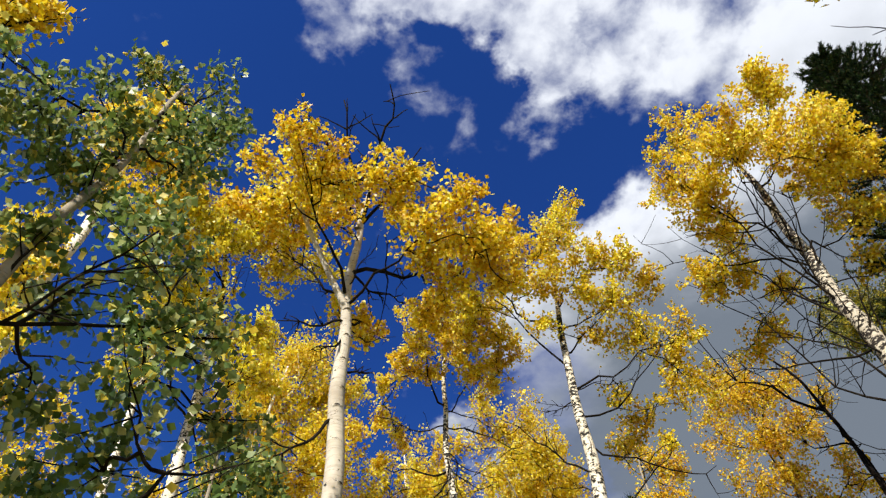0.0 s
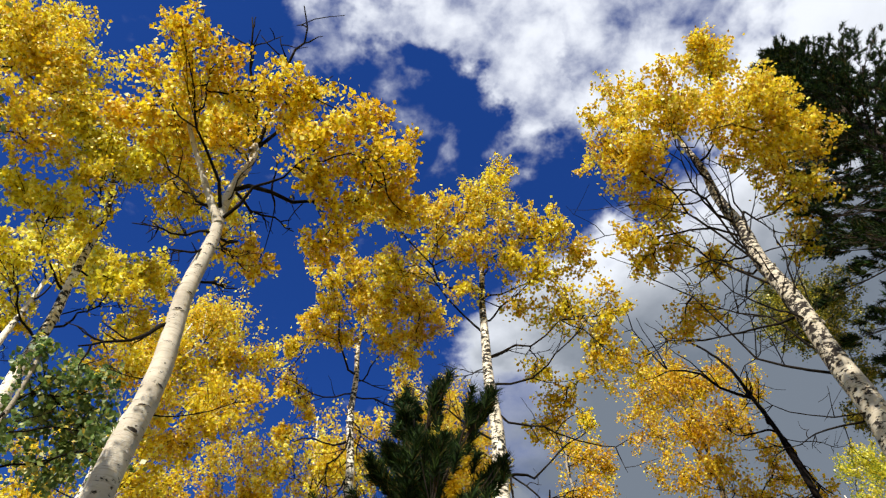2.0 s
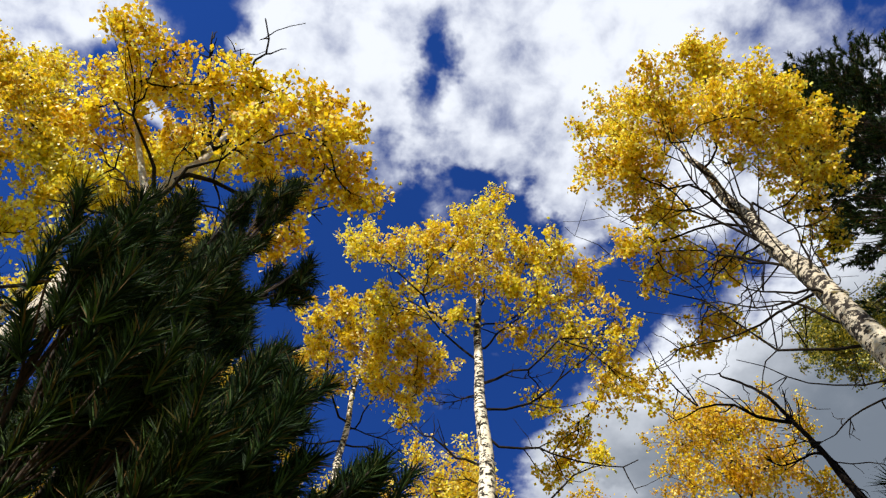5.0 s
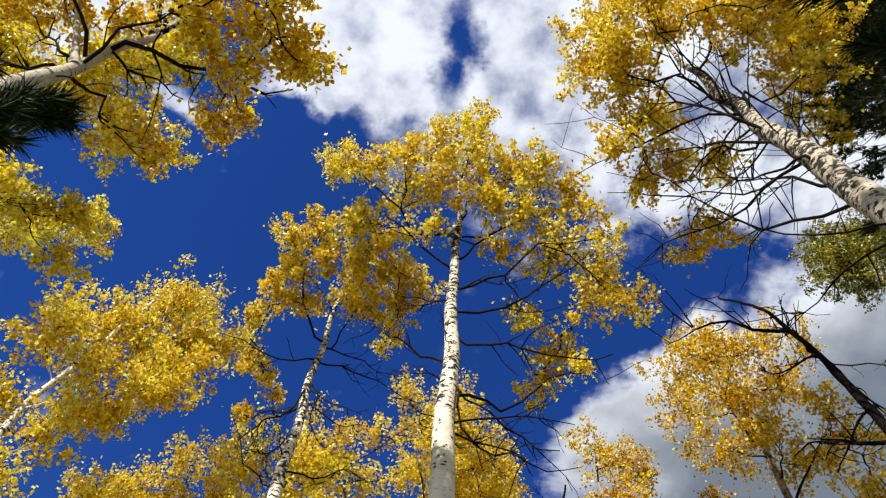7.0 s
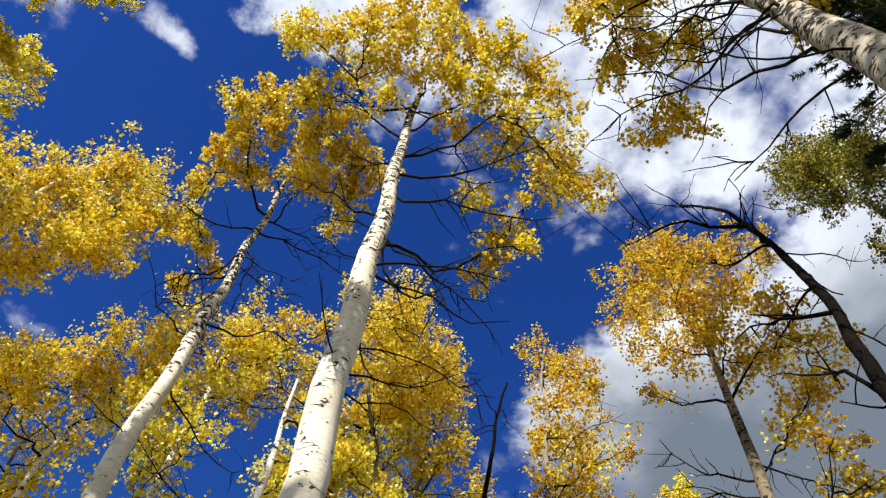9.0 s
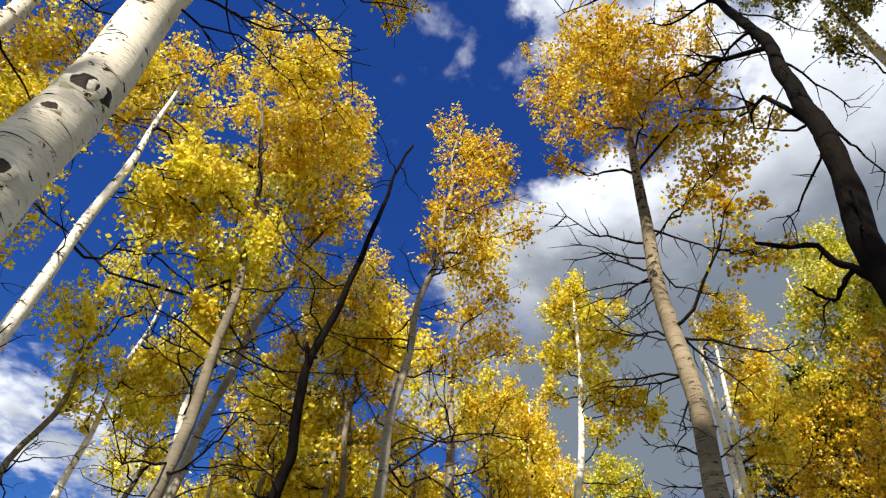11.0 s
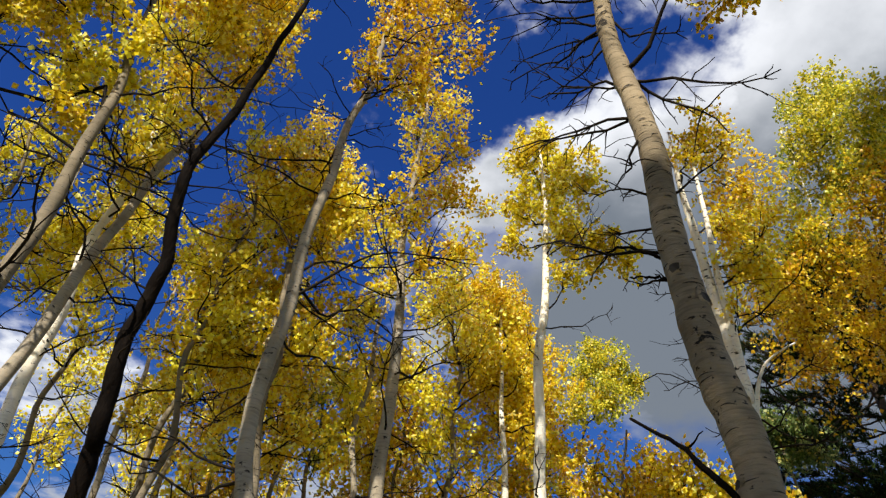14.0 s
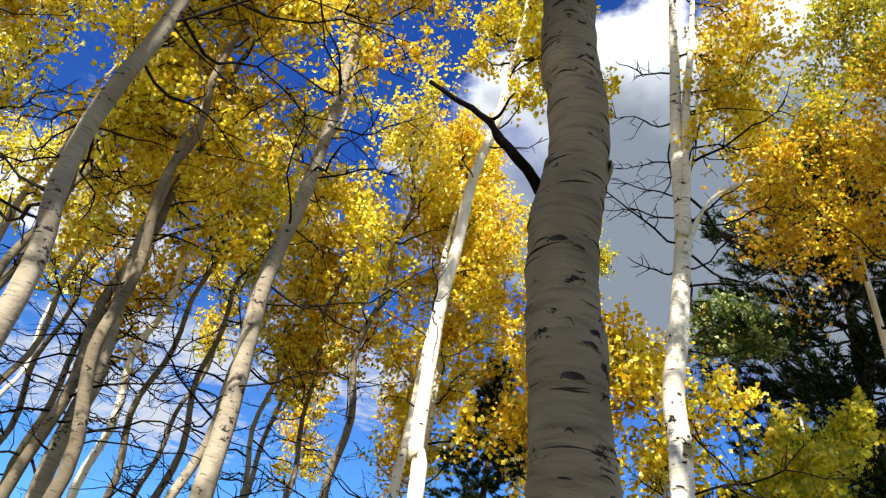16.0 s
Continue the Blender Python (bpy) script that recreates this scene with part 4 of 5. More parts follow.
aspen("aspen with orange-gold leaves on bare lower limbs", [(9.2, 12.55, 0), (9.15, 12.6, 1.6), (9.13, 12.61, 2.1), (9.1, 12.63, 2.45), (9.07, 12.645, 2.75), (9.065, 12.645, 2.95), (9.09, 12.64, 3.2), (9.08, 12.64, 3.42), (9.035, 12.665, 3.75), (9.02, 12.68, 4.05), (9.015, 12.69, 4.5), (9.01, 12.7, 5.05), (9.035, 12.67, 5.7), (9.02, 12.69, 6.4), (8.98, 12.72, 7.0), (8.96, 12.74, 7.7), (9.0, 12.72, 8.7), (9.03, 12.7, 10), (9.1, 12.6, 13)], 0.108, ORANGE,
    lobes=[
        (8.84, 12.58, 14.01, 0.62), (8.74, 12.46, 12.3, 0.5), (9.89, 12.46, 12.7, 0.56), (9.73, 11.63, 11.16, 0.4), (8.98, 12.21, 11.3, 0.41),
        (9.6, 11.95, 10.21, 0.33), (10.35, 11.63, 10.3, 0.31), (10.3, 12.26, 10.14, 0.29), (9.36, 11.55, 8.16, 0.27), (9.19, 12.75, 11.66, 0.34),
        (10.17, 11.98, 10.89, 0.28), (8.34, 13.53, 10.91, 0.23), (8.93, 12.88, 14.96, 0.45), (9.05, 12.59, 12.7, 0.43), (10.12, 12.45, 13.06, 0.39),
        (10.19, 11.47, 13.17, 0.34), (10.15, 12.21, 14.43, 0.4), (9.35, 12.11, 8.89, 0.32), (8.46, 13.57, 13.23, 0.57), (9.26, 12.3, 13.59, 0.7),
        (9.57, 11.72, 9.22, 0.35), (9.4, 12.49, 10.72, 0.45), (10.06, 12.19, 8.14, 0.32), (8.63, 13.48, 14.42, 0.65), (8.58, 13.09, 11.59, 0.58),
    ],
    bare=[
        (8.38, 8.13, 13.42, 9.65), (8.09, 8.27, 13.65, 8.71), (7.71, 8.32, 13.56, 7.9), (7.41, 8.67, 13.4, 7.37), (6.21, 8.31, 13.42, 6.39),
        (4.84, 8.22, 13.11, 4.9), (6.83, 8.39, 13.21, 7.4), (6.8, 9.97, 12.08, 6.53), (7.98, 9.43, 12.33, 7.12), (8.88, 9.55, 12.07, 7.74),
        (4.58, 8.74, 12.92, 4.64), (5.05, 8.65, 13.08, 5.19), (5.21, 9.36, 12.35, 5.52), (6.81, 9.48, 12.35, 5.82), (6.27, 8.15, 13.3, 6.2),
        (6.27, 8.69, 12.74, 5.31), (6.73, 8.46, 13.42, 7.35), (7.79, 8.24, 13.57, 7.77), (7.89, 8.26, 13.39, 8.76), (7.58, 8.57, 12.95, 7.08),
        (5.34, 8.57, 13.03, 5.61),
    ],
    boughs=[([(9.00, 12.68, 3.05), (8.93, 12.69, 3.13), (8.85, 12.72, 3.25), (8.80, 12.76, 3.35), (8.70, 12.81, 3.44), (8.58, 12.87, 3.54)], 0.019), ([(8.95, 12.74, 4.74), (8.88, 12.79, 4.78), (8.77, 12.87, 4.89), (8.66, 12.96, 4.88), (8.47, 13.10, 4.87)], 0.013), ([(8.95, 12.74, 4.54), (8.87, 12.80, 4.58), (8.77, 12.87, 4.62)], 0.012)],
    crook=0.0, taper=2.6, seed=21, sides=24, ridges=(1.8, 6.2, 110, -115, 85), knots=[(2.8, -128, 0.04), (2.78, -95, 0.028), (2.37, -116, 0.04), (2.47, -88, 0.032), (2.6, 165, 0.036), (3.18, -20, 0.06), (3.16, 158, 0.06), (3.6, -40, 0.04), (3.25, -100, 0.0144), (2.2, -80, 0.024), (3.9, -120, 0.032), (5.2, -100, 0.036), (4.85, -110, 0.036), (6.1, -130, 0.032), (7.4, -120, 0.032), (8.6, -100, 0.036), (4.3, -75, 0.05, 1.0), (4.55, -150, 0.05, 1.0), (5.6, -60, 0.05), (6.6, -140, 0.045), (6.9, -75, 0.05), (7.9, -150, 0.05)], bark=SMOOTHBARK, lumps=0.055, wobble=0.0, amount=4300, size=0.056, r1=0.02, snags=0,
)
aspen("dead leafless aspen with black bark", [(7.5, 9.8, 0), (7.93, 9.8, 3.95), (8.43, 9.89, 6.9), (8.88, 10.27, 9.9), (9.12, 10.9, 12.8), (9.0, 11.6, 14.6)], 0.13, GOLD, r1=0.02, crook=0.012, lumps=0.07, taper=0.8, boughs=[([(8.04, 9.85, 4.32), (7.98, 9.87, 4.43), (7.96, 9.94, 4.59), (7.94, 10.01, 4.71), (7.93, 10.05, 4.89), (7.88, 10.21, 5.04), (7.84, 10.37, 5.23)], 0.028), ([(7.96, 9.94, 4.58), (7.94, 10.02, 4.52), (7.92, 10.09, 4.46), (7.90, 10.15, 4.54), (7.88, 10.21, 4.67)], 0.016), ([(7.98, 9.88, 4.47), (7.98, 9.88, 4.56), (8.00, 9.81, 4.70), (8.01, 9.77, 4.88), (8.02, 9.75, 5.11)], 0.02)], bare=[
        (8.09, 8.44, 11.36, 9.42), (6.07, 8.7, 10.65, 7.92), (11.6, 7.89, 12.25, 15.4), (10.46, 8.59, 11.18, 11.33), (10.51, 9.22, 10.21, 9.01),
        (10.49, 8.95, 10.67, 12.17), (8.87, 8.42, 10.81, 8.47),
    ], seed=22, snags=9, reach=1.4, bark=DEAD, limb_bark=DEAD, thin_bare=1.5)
aspen("dead dark snag leaning to one side", [(5.5, 16.6, 0), (5.47, 16.1, 3.8), (5.49, 15.85, 4.46), (5.44, 15.65, 5.29), (5.5, 15.45, 6.0), (5.45, 15.2, 6.81), (5.61, 15.16, 7.99), (5.83, 15.07, 9.59), (6.0, 15.03, 11.36), (6.26, 15.03, 12.5)], 0.12, GOLD, crook=0.012, taper=0.8, lumps=0.07, boughs=[([(5.45, 15.2, 6.81), (5.44, 15.2, 7.13), (5.37, 15.19, 7.45)], 0.05)], bare=[
        (7.03, 5.33, 15.17, 7.51), (7.31, 4.72, 15.44, 8.08), (6.41, 4.74, 14.93, 6.33), (7.06, 5.39, 14.94, 7.2), (5.46, 4.96, 14.97, 5.71),
    ], seed=23, snags=10, bark=DEAD, limb_bark=DEAD)
# orange leaf colour stands in for shade on this yellow crown
aspen("aspen with a narrow yellow crown", [(7.0, 16.0, 0), (6.89, 16.0, 3.4), (6.72, 16.0, 4.6), (6.72, 16.0, 6.8), (6.97, 15.97, 9.4), (7.12, 15.95, 11), (7.4, 16.0, 15.4)], 0.086, ORANGE, lobes=[
        (7.33, 16.19, 15.26, 0.55), (7.91, 15.91, 14.56, 0.53), (7.57, 15.78, 13.2, 0.56), (8.4, 16.02, 14.26, 0.45), (7.29, 16.01, 12.28, 0.5),
        (8.02, 16.05, 12.59, 0.52), (7.13, 15.85, 10.92, 0.37), (7.75, 15.64, 10.62, 0.45), (8.57, 15.49, 11.65, 0.34),
    ], bare=[
        (9.47, 7.6, 15.88, 9.86), (7.96, 7.86, 15.91, 8.15), (10.01, 7.62, 15.9, 11.91), (7.05, 5.88, 16.34, 8.03), (6.52, 7.26, 15.83, 6.59),
    ], seed=24, amount=3100, crook=0.035, bark=SHADEGREYBARK, snags=20, reach=2.3)
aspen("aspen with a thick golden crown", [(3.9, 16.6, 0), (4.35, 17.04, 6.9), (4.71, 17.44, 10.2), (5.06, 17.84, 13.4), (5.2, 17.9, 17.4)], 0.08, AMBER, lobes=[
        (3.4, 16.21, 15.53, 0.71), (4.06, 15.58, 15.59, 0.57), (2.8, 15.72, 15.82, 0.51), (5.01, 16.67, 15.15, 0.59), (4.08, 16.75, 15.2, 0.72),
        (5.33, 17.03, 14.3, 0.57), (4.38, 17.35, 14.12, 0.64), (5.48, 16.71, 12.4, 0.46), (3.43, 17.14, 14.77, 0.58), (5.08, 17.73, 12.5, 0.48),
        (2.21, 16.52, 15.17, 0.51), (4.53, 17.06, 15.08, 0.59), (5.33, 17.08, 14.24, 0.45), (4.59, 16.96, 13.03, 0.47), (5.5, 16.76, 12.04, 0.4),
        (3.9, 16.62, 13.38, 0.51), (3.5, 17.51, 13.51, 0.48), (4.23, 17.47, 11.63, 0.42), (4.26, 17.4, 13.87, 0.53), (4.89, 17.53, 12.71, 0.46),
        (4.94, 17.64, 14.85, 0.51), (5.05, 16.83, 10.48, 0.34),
    ], seed=25, amount=3000, bark=SHADEGREYBARK, snags=16, reach=2.1)
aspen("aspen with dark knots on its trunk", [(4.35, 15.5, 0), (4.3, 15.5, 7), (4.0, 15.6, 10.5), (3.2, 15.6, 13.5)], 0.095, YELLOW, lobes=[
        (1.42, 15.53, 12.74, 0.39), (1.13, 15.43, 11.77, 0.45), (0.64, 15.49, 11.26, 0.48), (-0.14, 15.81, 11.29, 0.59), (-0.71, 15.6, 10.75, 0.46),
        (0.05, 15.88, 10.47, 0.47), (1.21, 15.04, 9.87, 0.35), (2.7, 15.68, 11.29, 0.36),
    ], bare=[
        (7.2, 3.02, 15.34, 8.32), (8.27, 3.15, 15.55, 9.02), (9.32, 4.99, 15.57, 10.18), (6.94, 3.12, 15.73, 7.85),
    ], seed=26, amount=3100, bark=SHADEBARK, snags=20, reach=2.3)
aspen("slender white-stemmed aspen with yellow crown", [(10.45, 17.45, 0.00), (10.36, 17.50, 3.55), (10.26, 17.53, 3.92), (10.22, 17.54, 4.83), (10.20, 17.55, 5.59), (10.25, 17.53, 6.31), (10.29, 17.52, 7.38), (10.43, 17.47, 8.32), (10.53, 17.44, 9.38), (10.61, 17.41, 10.99), (10.62, 17.42, 11.20), (10.65, 17.40, 12.80)], 0.082, YELLOW, lobes=[
        (10.62, 17.53, 12.74, 0.42), (11.05, 17.37, 12.43, 0.46), (10.29, 17.67, 12.19, 0.39), (10.66, 17.67, 11.7, 0.51), (10.99, 16.98, 11.06, 0.42),
        (10.3, 17.98, 11.03, 0.35), (10.8, 17.18, 10.13, 0.41), (11.31, 17.1, 9.74, 0.4), (11.79, 17.15, 9.69, 0.3), (10.12, 17.86, 10.13, 0.26),
        (10.7, 17.13, 8.91, 0.23),
    ], seed=27, bark=WHITEBARK, crook=0.0, taper=2.4)
twin = aspen("twin-stemmed white aspen with a yellow crown", [(11.80, 15.35, 0.00), (11.70, 15.42, 3.46), (11.69, 15.42, 3.81), (11.66, 15.45, 4.24), (11.70, 15.42, 4.76), (11.73, 15.39, 5.35), (11.76, 15.37, 6.00), (11.74, 15.38, 6.73), (11.74, 15.39, 7.57), (11.74, 15.38, 8.52), (11.74, 15.38, 9.63), (11.80, 15.34, 10.80)], 0.098, taper=2.4, stems=[([(11.72, 15.34, 5.82), (11.75, 15.31, 6.38), (11.78, 15.29, 6.99), (11.79, 15.28, 7.68), (11.85, 15.23, 8.53), (11.89, 15.20, 9.38), (12.00, 15.20, 10.80)], 0.05, 0.012), ([(11.72, 15.32, 5.62), (11.77, 15.29, 5.78), (11.83, 15.23, 6.04), (11.94, 15.15, 6.28), (12.09, 15.02, 6.41), (12.22, 14.92, 6.48)], 0.026, 0.009)], leaf=AMBER, lobes=[
        (12.01, 14.91, 10.45, 0.37), (11.84, 15.17, 10.15, 0.24), (12.43, 14.99, 10.35, 0.33), (12.74, 15.19, 9.56, 0.48), (12.38, 15.41, 8.93, 0.39),
        (12.43, 14.71, 8.43, 0.32), (12.03, 15.07, 7.81, 0.34), (12.55, 15.18, 7.91, 0.28), (11.75, 15.14, 7.13, 0.18),
    ], bare=[
        (7.43, 11.29, 16.03, 7.87), (6.35, 11.14, 15.67, 6.46), (5.92, 12.16, 14.9, 6.49), (7.13, 12.33, 14.92, 6.99), (5.47, 11.37, 15.7, 5.66),
        (6.72, 12.51, 14.66, 7.51), (6.13, 12.62, 14.94, 6.4), (6.5, 12.02, 14.89, 5.49), (5.72, 12.2, 14.98, 5.32), (7.91, 12.12, 14.81, 7.87),
        (8.22, 11.32, 15.95, 8.77), (6.81, 11.28, 15.81, 6.84),
    ], seed=28, amount=6500, size=0.052, bark=BARK, snags=14, reach=1.5, wobble=0.0, crook=0.0)
# orange lower leaves: turned foliage, with shade low in the crown tinted in
aspen("broad aspen turning from green to orange", [(17.9, 17.8, 0), (17.62, 17.87, 8), (17.58, 17.9, 10.1), (17.4, 17.9, 11.8), (16.4, 16.8, 15)], 0.075, LIME, lobes=[
        (16.63, 14.83, 13.56, 0.49), (16.18, 15.98, 13.77, 0.64), (17.07, 15.77, 13.24, 0.69), (16.8, 16.64, 13.01, 0.7), (16.5, 16.01, 11.04, 0.73),
        (16.82, 17.53, 11.38, 0.68), (15.82, 17.84, 11.24, 0.61), (15.99, 15.99, 9.6, 0.57), (14.99, 17.09, 9.23, 0.58), (18.02, 15.91, 11.89, 0.48),
        (17.21, 16.64, 16.09, 0.59), (16.03, 16.55, 13.31, 0.57), (16.37, 15.43, 13.48, 0.56), (16.89, 15.16, 12.74, 0.54), (15.02, 17.68, 12.1, 0.5),
        (16.02, 18.55, 12.15, 0.52), (15.98, 18.55, 10.87, 0.56), (16.15, 15.82, 11.67, 0.52), (16.73, 15.29, 11.78, 0.51), (16.55, 15.7, 10.26, 0.48),
        (15.06, 17.3, 8.53, 0.46), (16.96, 16.85, 9.31, 0.43), (16.29, 17.34, 12, 0.88), (16.84, 17.62, 10, 0.82), (17.04, 15.75, 15.31, 0.74),
    ], low_leaf=ORANGE, split=11.6, seed=29, amount=3600, bark=WHITEBARK)
aspen("slender white aspen before the dark pine", [(16.55, 15.15, 0), (16.51, 15.16, 8.75), (16.5, 15.18, 10.7), (16.42, 15.3, 12)], 0.06, ORANGE, lobes=[
        (16.35, 15.25, 11.4, 0.28), (16.7, 15.0, 11.0, 0.24), (16.3, 15.4, 12.0, 0.3), (16.9, 15.1, 10.4, 0.2), (16.2, 15.4, 10.7, 0.2),
    ], seed=67, amount=4200, bark=WHITEBARK, snags=12, reach=1.1)
aspen("aspen with many bare side limbs", [(8.7, 18.5, 0), (8.53, 18.5, 3.3), (8.42, 18.5, 5), (8.42, 18.5, 7.7), (8.38, 18.5, 10.6), (8.6, 18.4, 15)], 0.12, AMBER, lobes=[
        (8.45, 18.65, 15.14, 0.43), (8.97, 18.4, 14.37, 0.51), (8.49, 18.86, 14.02, 0.51), (9.2, 18.11, 12.79, 0.47), (8.62, 18.49, 12.36, 0.52),
        (9, 18.06, 11.45, 0.49), (8.51, 18.14, 10.69, 0.47), (9.4, 17.83, 10.96, 0.37), (8.05, 18.47, 10.93, 0.32), (8.7, 18.09, 9.61, 0.39),
        (9.25, 17.87, 9.66, 0.32), (8.2, 19.07, 9.64, 0.29),
    ], bare=[
        (8.26, 9.76, 18.57, 9.4), (7.53, 7.69, 18.4, 7.64), (7.33, 9.71, 18.42, 8.05), (7.94, 7.78, 18.67, 8.53), (6.58, 9.05, 18.08, 6.07),
        (11.28, 6.58, 18.98, 11.4),
    ], seed=30, amount=2700, bark=SHADEGREYBARK, snags=16, reach=2.2)
aspen("golden aspen behind the white stems", [(11.3, 21.5, 0), (11.3, 21.4, 8), (11.4, 21.5, 12.8)], 0.09, AMBER, lobes=[
        (11.3, 21.23, 12.1, 0.44), (11.26, 22.02, 12.05, 0.58), (11.78, 21.58, 11.71, 0.51), (11.45, 21.76, 10.94, 0.61), (11.98, 21.46, 10.58, 0.48),
        (11.22, 22.16, 10.54, 0.55), (11.75, 21.86, 10.05, 0.54), (12.21, 21.47, 9.51, 0.52), (12.31, 21.21, 8.6, 0.44), (11.77, 21.6, 8.95, 0.45),
    ], seed=31, amount=3200)
aspen("aspen with yellow-green crown overhead", [(12.2, 10.4, 0), (12.0, 10.4, 8), (11.5, 10.4, 15.5)], 0.15, OLIVE, lobes=[
        (11.46, 10.73, 15.29, 0.63), (11.67, 10.04, 14.86, 0.65), (11.33, 10.56, 15.74, 0.35), (11.37, 9.77, 13.12, 0.57), (11.61, 10.75, 14.25, 0.43),
        (11.87, 9.55, 14.57, 0.53), (11.03, 10.3, 14.15, 0.6), (10.94, 10.7, 14.85, 0.43), (11.93, 10.07, 14.53, 0.61), (11.11, 10.41, 11.25, 0.33),
        (11.46, 10, 12.21, 0.43), (11.37, 11.22, 7.35, 0.24), (11.52, 11.56, 7.25, 0.23), (10.95, 11.28, 6.35, 0.2), (11.0, 11.55, 6.3, 0.2),
        (11.05, 11.51, 5.98, 0.2), (11.3, 11.4, 6.8, 0.22), (11.35, 11.7, 6.45, 0.2),
    ], seed=32, size=0.046, amount=9000, low_leaf=LIME, split=9.0)
aspen("aspen with orange-gold crown", [(0.6, 16.2, 0), (0.6, 16.1, 9), (0.6, 16.0, 14.8)], 0.12, GOLD, lobes=[
        (0.93, 15.73, 13.77, 0.67), (0.01, 15.44, 12.98, 0.57), (1.59, 16.07, 13.7, 0.57), (-0.39, 15.64, 12.6, 0.57), (0.88, 15.53, 12.76, 0.57),
        (0.6, 16.4, 12.81, 0.46), (1.14, 16.54, 13.45, 0.48), (1.88, 16.12, 12.25, 0.46), (2.2, 16.51, 13.62, 0.47), (1.31, 16.21, 11.92, 0.43),
        (4.01, 14.7, 14.04, 0.52), (4.27, 15.07, 13.77, 0.56), (3.57, 15.43, 13.85, 0.53), (5.17, 16.04, 13.75, 0.54), (4.06, 16.26, 13.62, 0.58),
        (3.11, 16.22, 13.68, 0.48), (4.84, 16.63, 13.35, 0.55),
    ], seed=33, amount=3100)

aspen("white aspen with a loose yellow-green crown", [(2.6, 14.4, 0), (2.55, 14.4, 7), (2.5, 14.4, 11)], 0.12, YELLOW, lobes=[
        (3.35, 14.78, 9.58, 0.42), (3.07, 15.09, 9.17, 0.38), (3.46, 15.29, 10.43, 0.35), (3.15, 14.87, 8.35, 0.28), (3.2, 14.41, 9.21, 0.3),
        (2.82, 14.7, 8.7, 0.32), (3.29, 15.37, 9.51, 0.38), (3.74, 15.06, 9.62, 0.34), (3.76, 15.43, 8.64, 0.32), (4.13, 15.96, 9.15, 0.32),
        (4.04, 15.59, 7.91, 0.28), (4.3, 15.19, 9.16, 0.31),
    ], seed=34)
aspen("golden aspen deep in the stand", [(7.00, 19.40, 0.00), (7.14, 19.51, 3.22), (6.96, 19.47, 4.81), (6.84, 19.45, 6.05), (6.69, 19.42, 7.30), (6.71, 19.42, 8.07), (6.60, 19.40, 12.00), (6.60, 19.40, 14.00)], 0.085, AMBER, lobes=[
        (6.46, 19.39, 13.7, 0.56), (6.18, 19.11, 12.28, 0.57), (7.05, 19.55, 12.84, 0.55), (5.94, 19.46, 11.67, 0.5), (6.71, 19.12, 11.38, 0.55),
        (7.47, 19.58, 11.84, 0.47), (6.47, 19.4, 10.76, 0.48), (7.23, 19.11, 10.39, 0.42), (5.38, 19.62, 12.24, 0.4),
    ], seed=35, amount=2700, bark=SHADEBARK, crook=0.05)
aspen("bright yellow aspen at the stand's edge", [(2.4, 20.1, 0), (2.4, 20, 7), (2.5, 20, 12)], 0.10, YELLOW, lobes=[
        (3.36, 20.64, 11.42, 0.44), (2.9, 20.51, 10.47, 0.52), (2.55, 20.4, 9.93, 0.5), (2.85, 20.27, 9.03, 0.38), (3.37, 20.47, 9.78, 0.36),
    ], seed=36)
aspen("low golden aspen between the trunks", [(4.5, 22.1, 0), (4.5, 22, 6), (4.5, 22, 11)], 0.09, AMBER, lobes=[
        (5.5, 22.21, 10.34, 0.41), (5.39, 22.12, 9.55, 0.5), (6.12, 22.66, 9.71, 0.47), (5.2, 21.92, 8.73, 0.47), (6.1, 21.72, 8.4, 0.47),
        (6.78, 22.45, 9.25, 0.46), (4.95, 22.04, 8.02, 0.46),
    ], seed=37, amount=2700, bark=SHADEGREYBARK, crook=0.05)
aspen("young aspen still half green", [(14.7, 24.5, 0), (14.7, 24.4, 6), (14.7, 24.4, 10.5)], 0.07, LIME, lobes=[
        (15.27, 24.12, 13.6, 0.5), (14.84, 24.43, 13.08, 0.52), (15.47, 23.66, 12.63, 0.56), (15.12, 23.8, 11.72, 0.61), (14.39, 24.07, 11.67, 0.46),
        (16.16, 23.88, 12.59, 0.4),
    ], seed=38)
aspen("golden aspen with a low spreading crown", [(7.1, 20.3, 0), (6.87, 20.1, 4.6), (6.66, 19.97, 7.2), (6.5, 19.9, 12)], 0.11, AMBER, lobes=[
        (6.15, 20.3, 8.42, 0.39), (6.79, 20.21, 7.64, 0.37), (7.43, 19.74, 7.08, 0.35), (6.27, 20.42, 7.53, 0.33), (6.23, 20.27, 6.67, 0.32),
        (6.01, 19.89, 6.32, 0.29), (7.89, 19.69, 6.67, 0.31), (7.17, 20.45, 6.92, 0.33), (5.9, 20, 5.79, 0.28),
    ], seed=39, amount=2700, bark=SHADEGREYBARK, snags=18, reach=2.1)

aspen("half-green aspen bush at the pine's foot", [(16.2, 18.4, 0), (16.1, 18.3, 3), (16.0, 18.2, 6.4)], 0.05, LIME, lobes=column(np.random.default_rng(8), 16.0, 18.2, 3.2, 6.3, 1.3, 10), seed=40, sides=8)

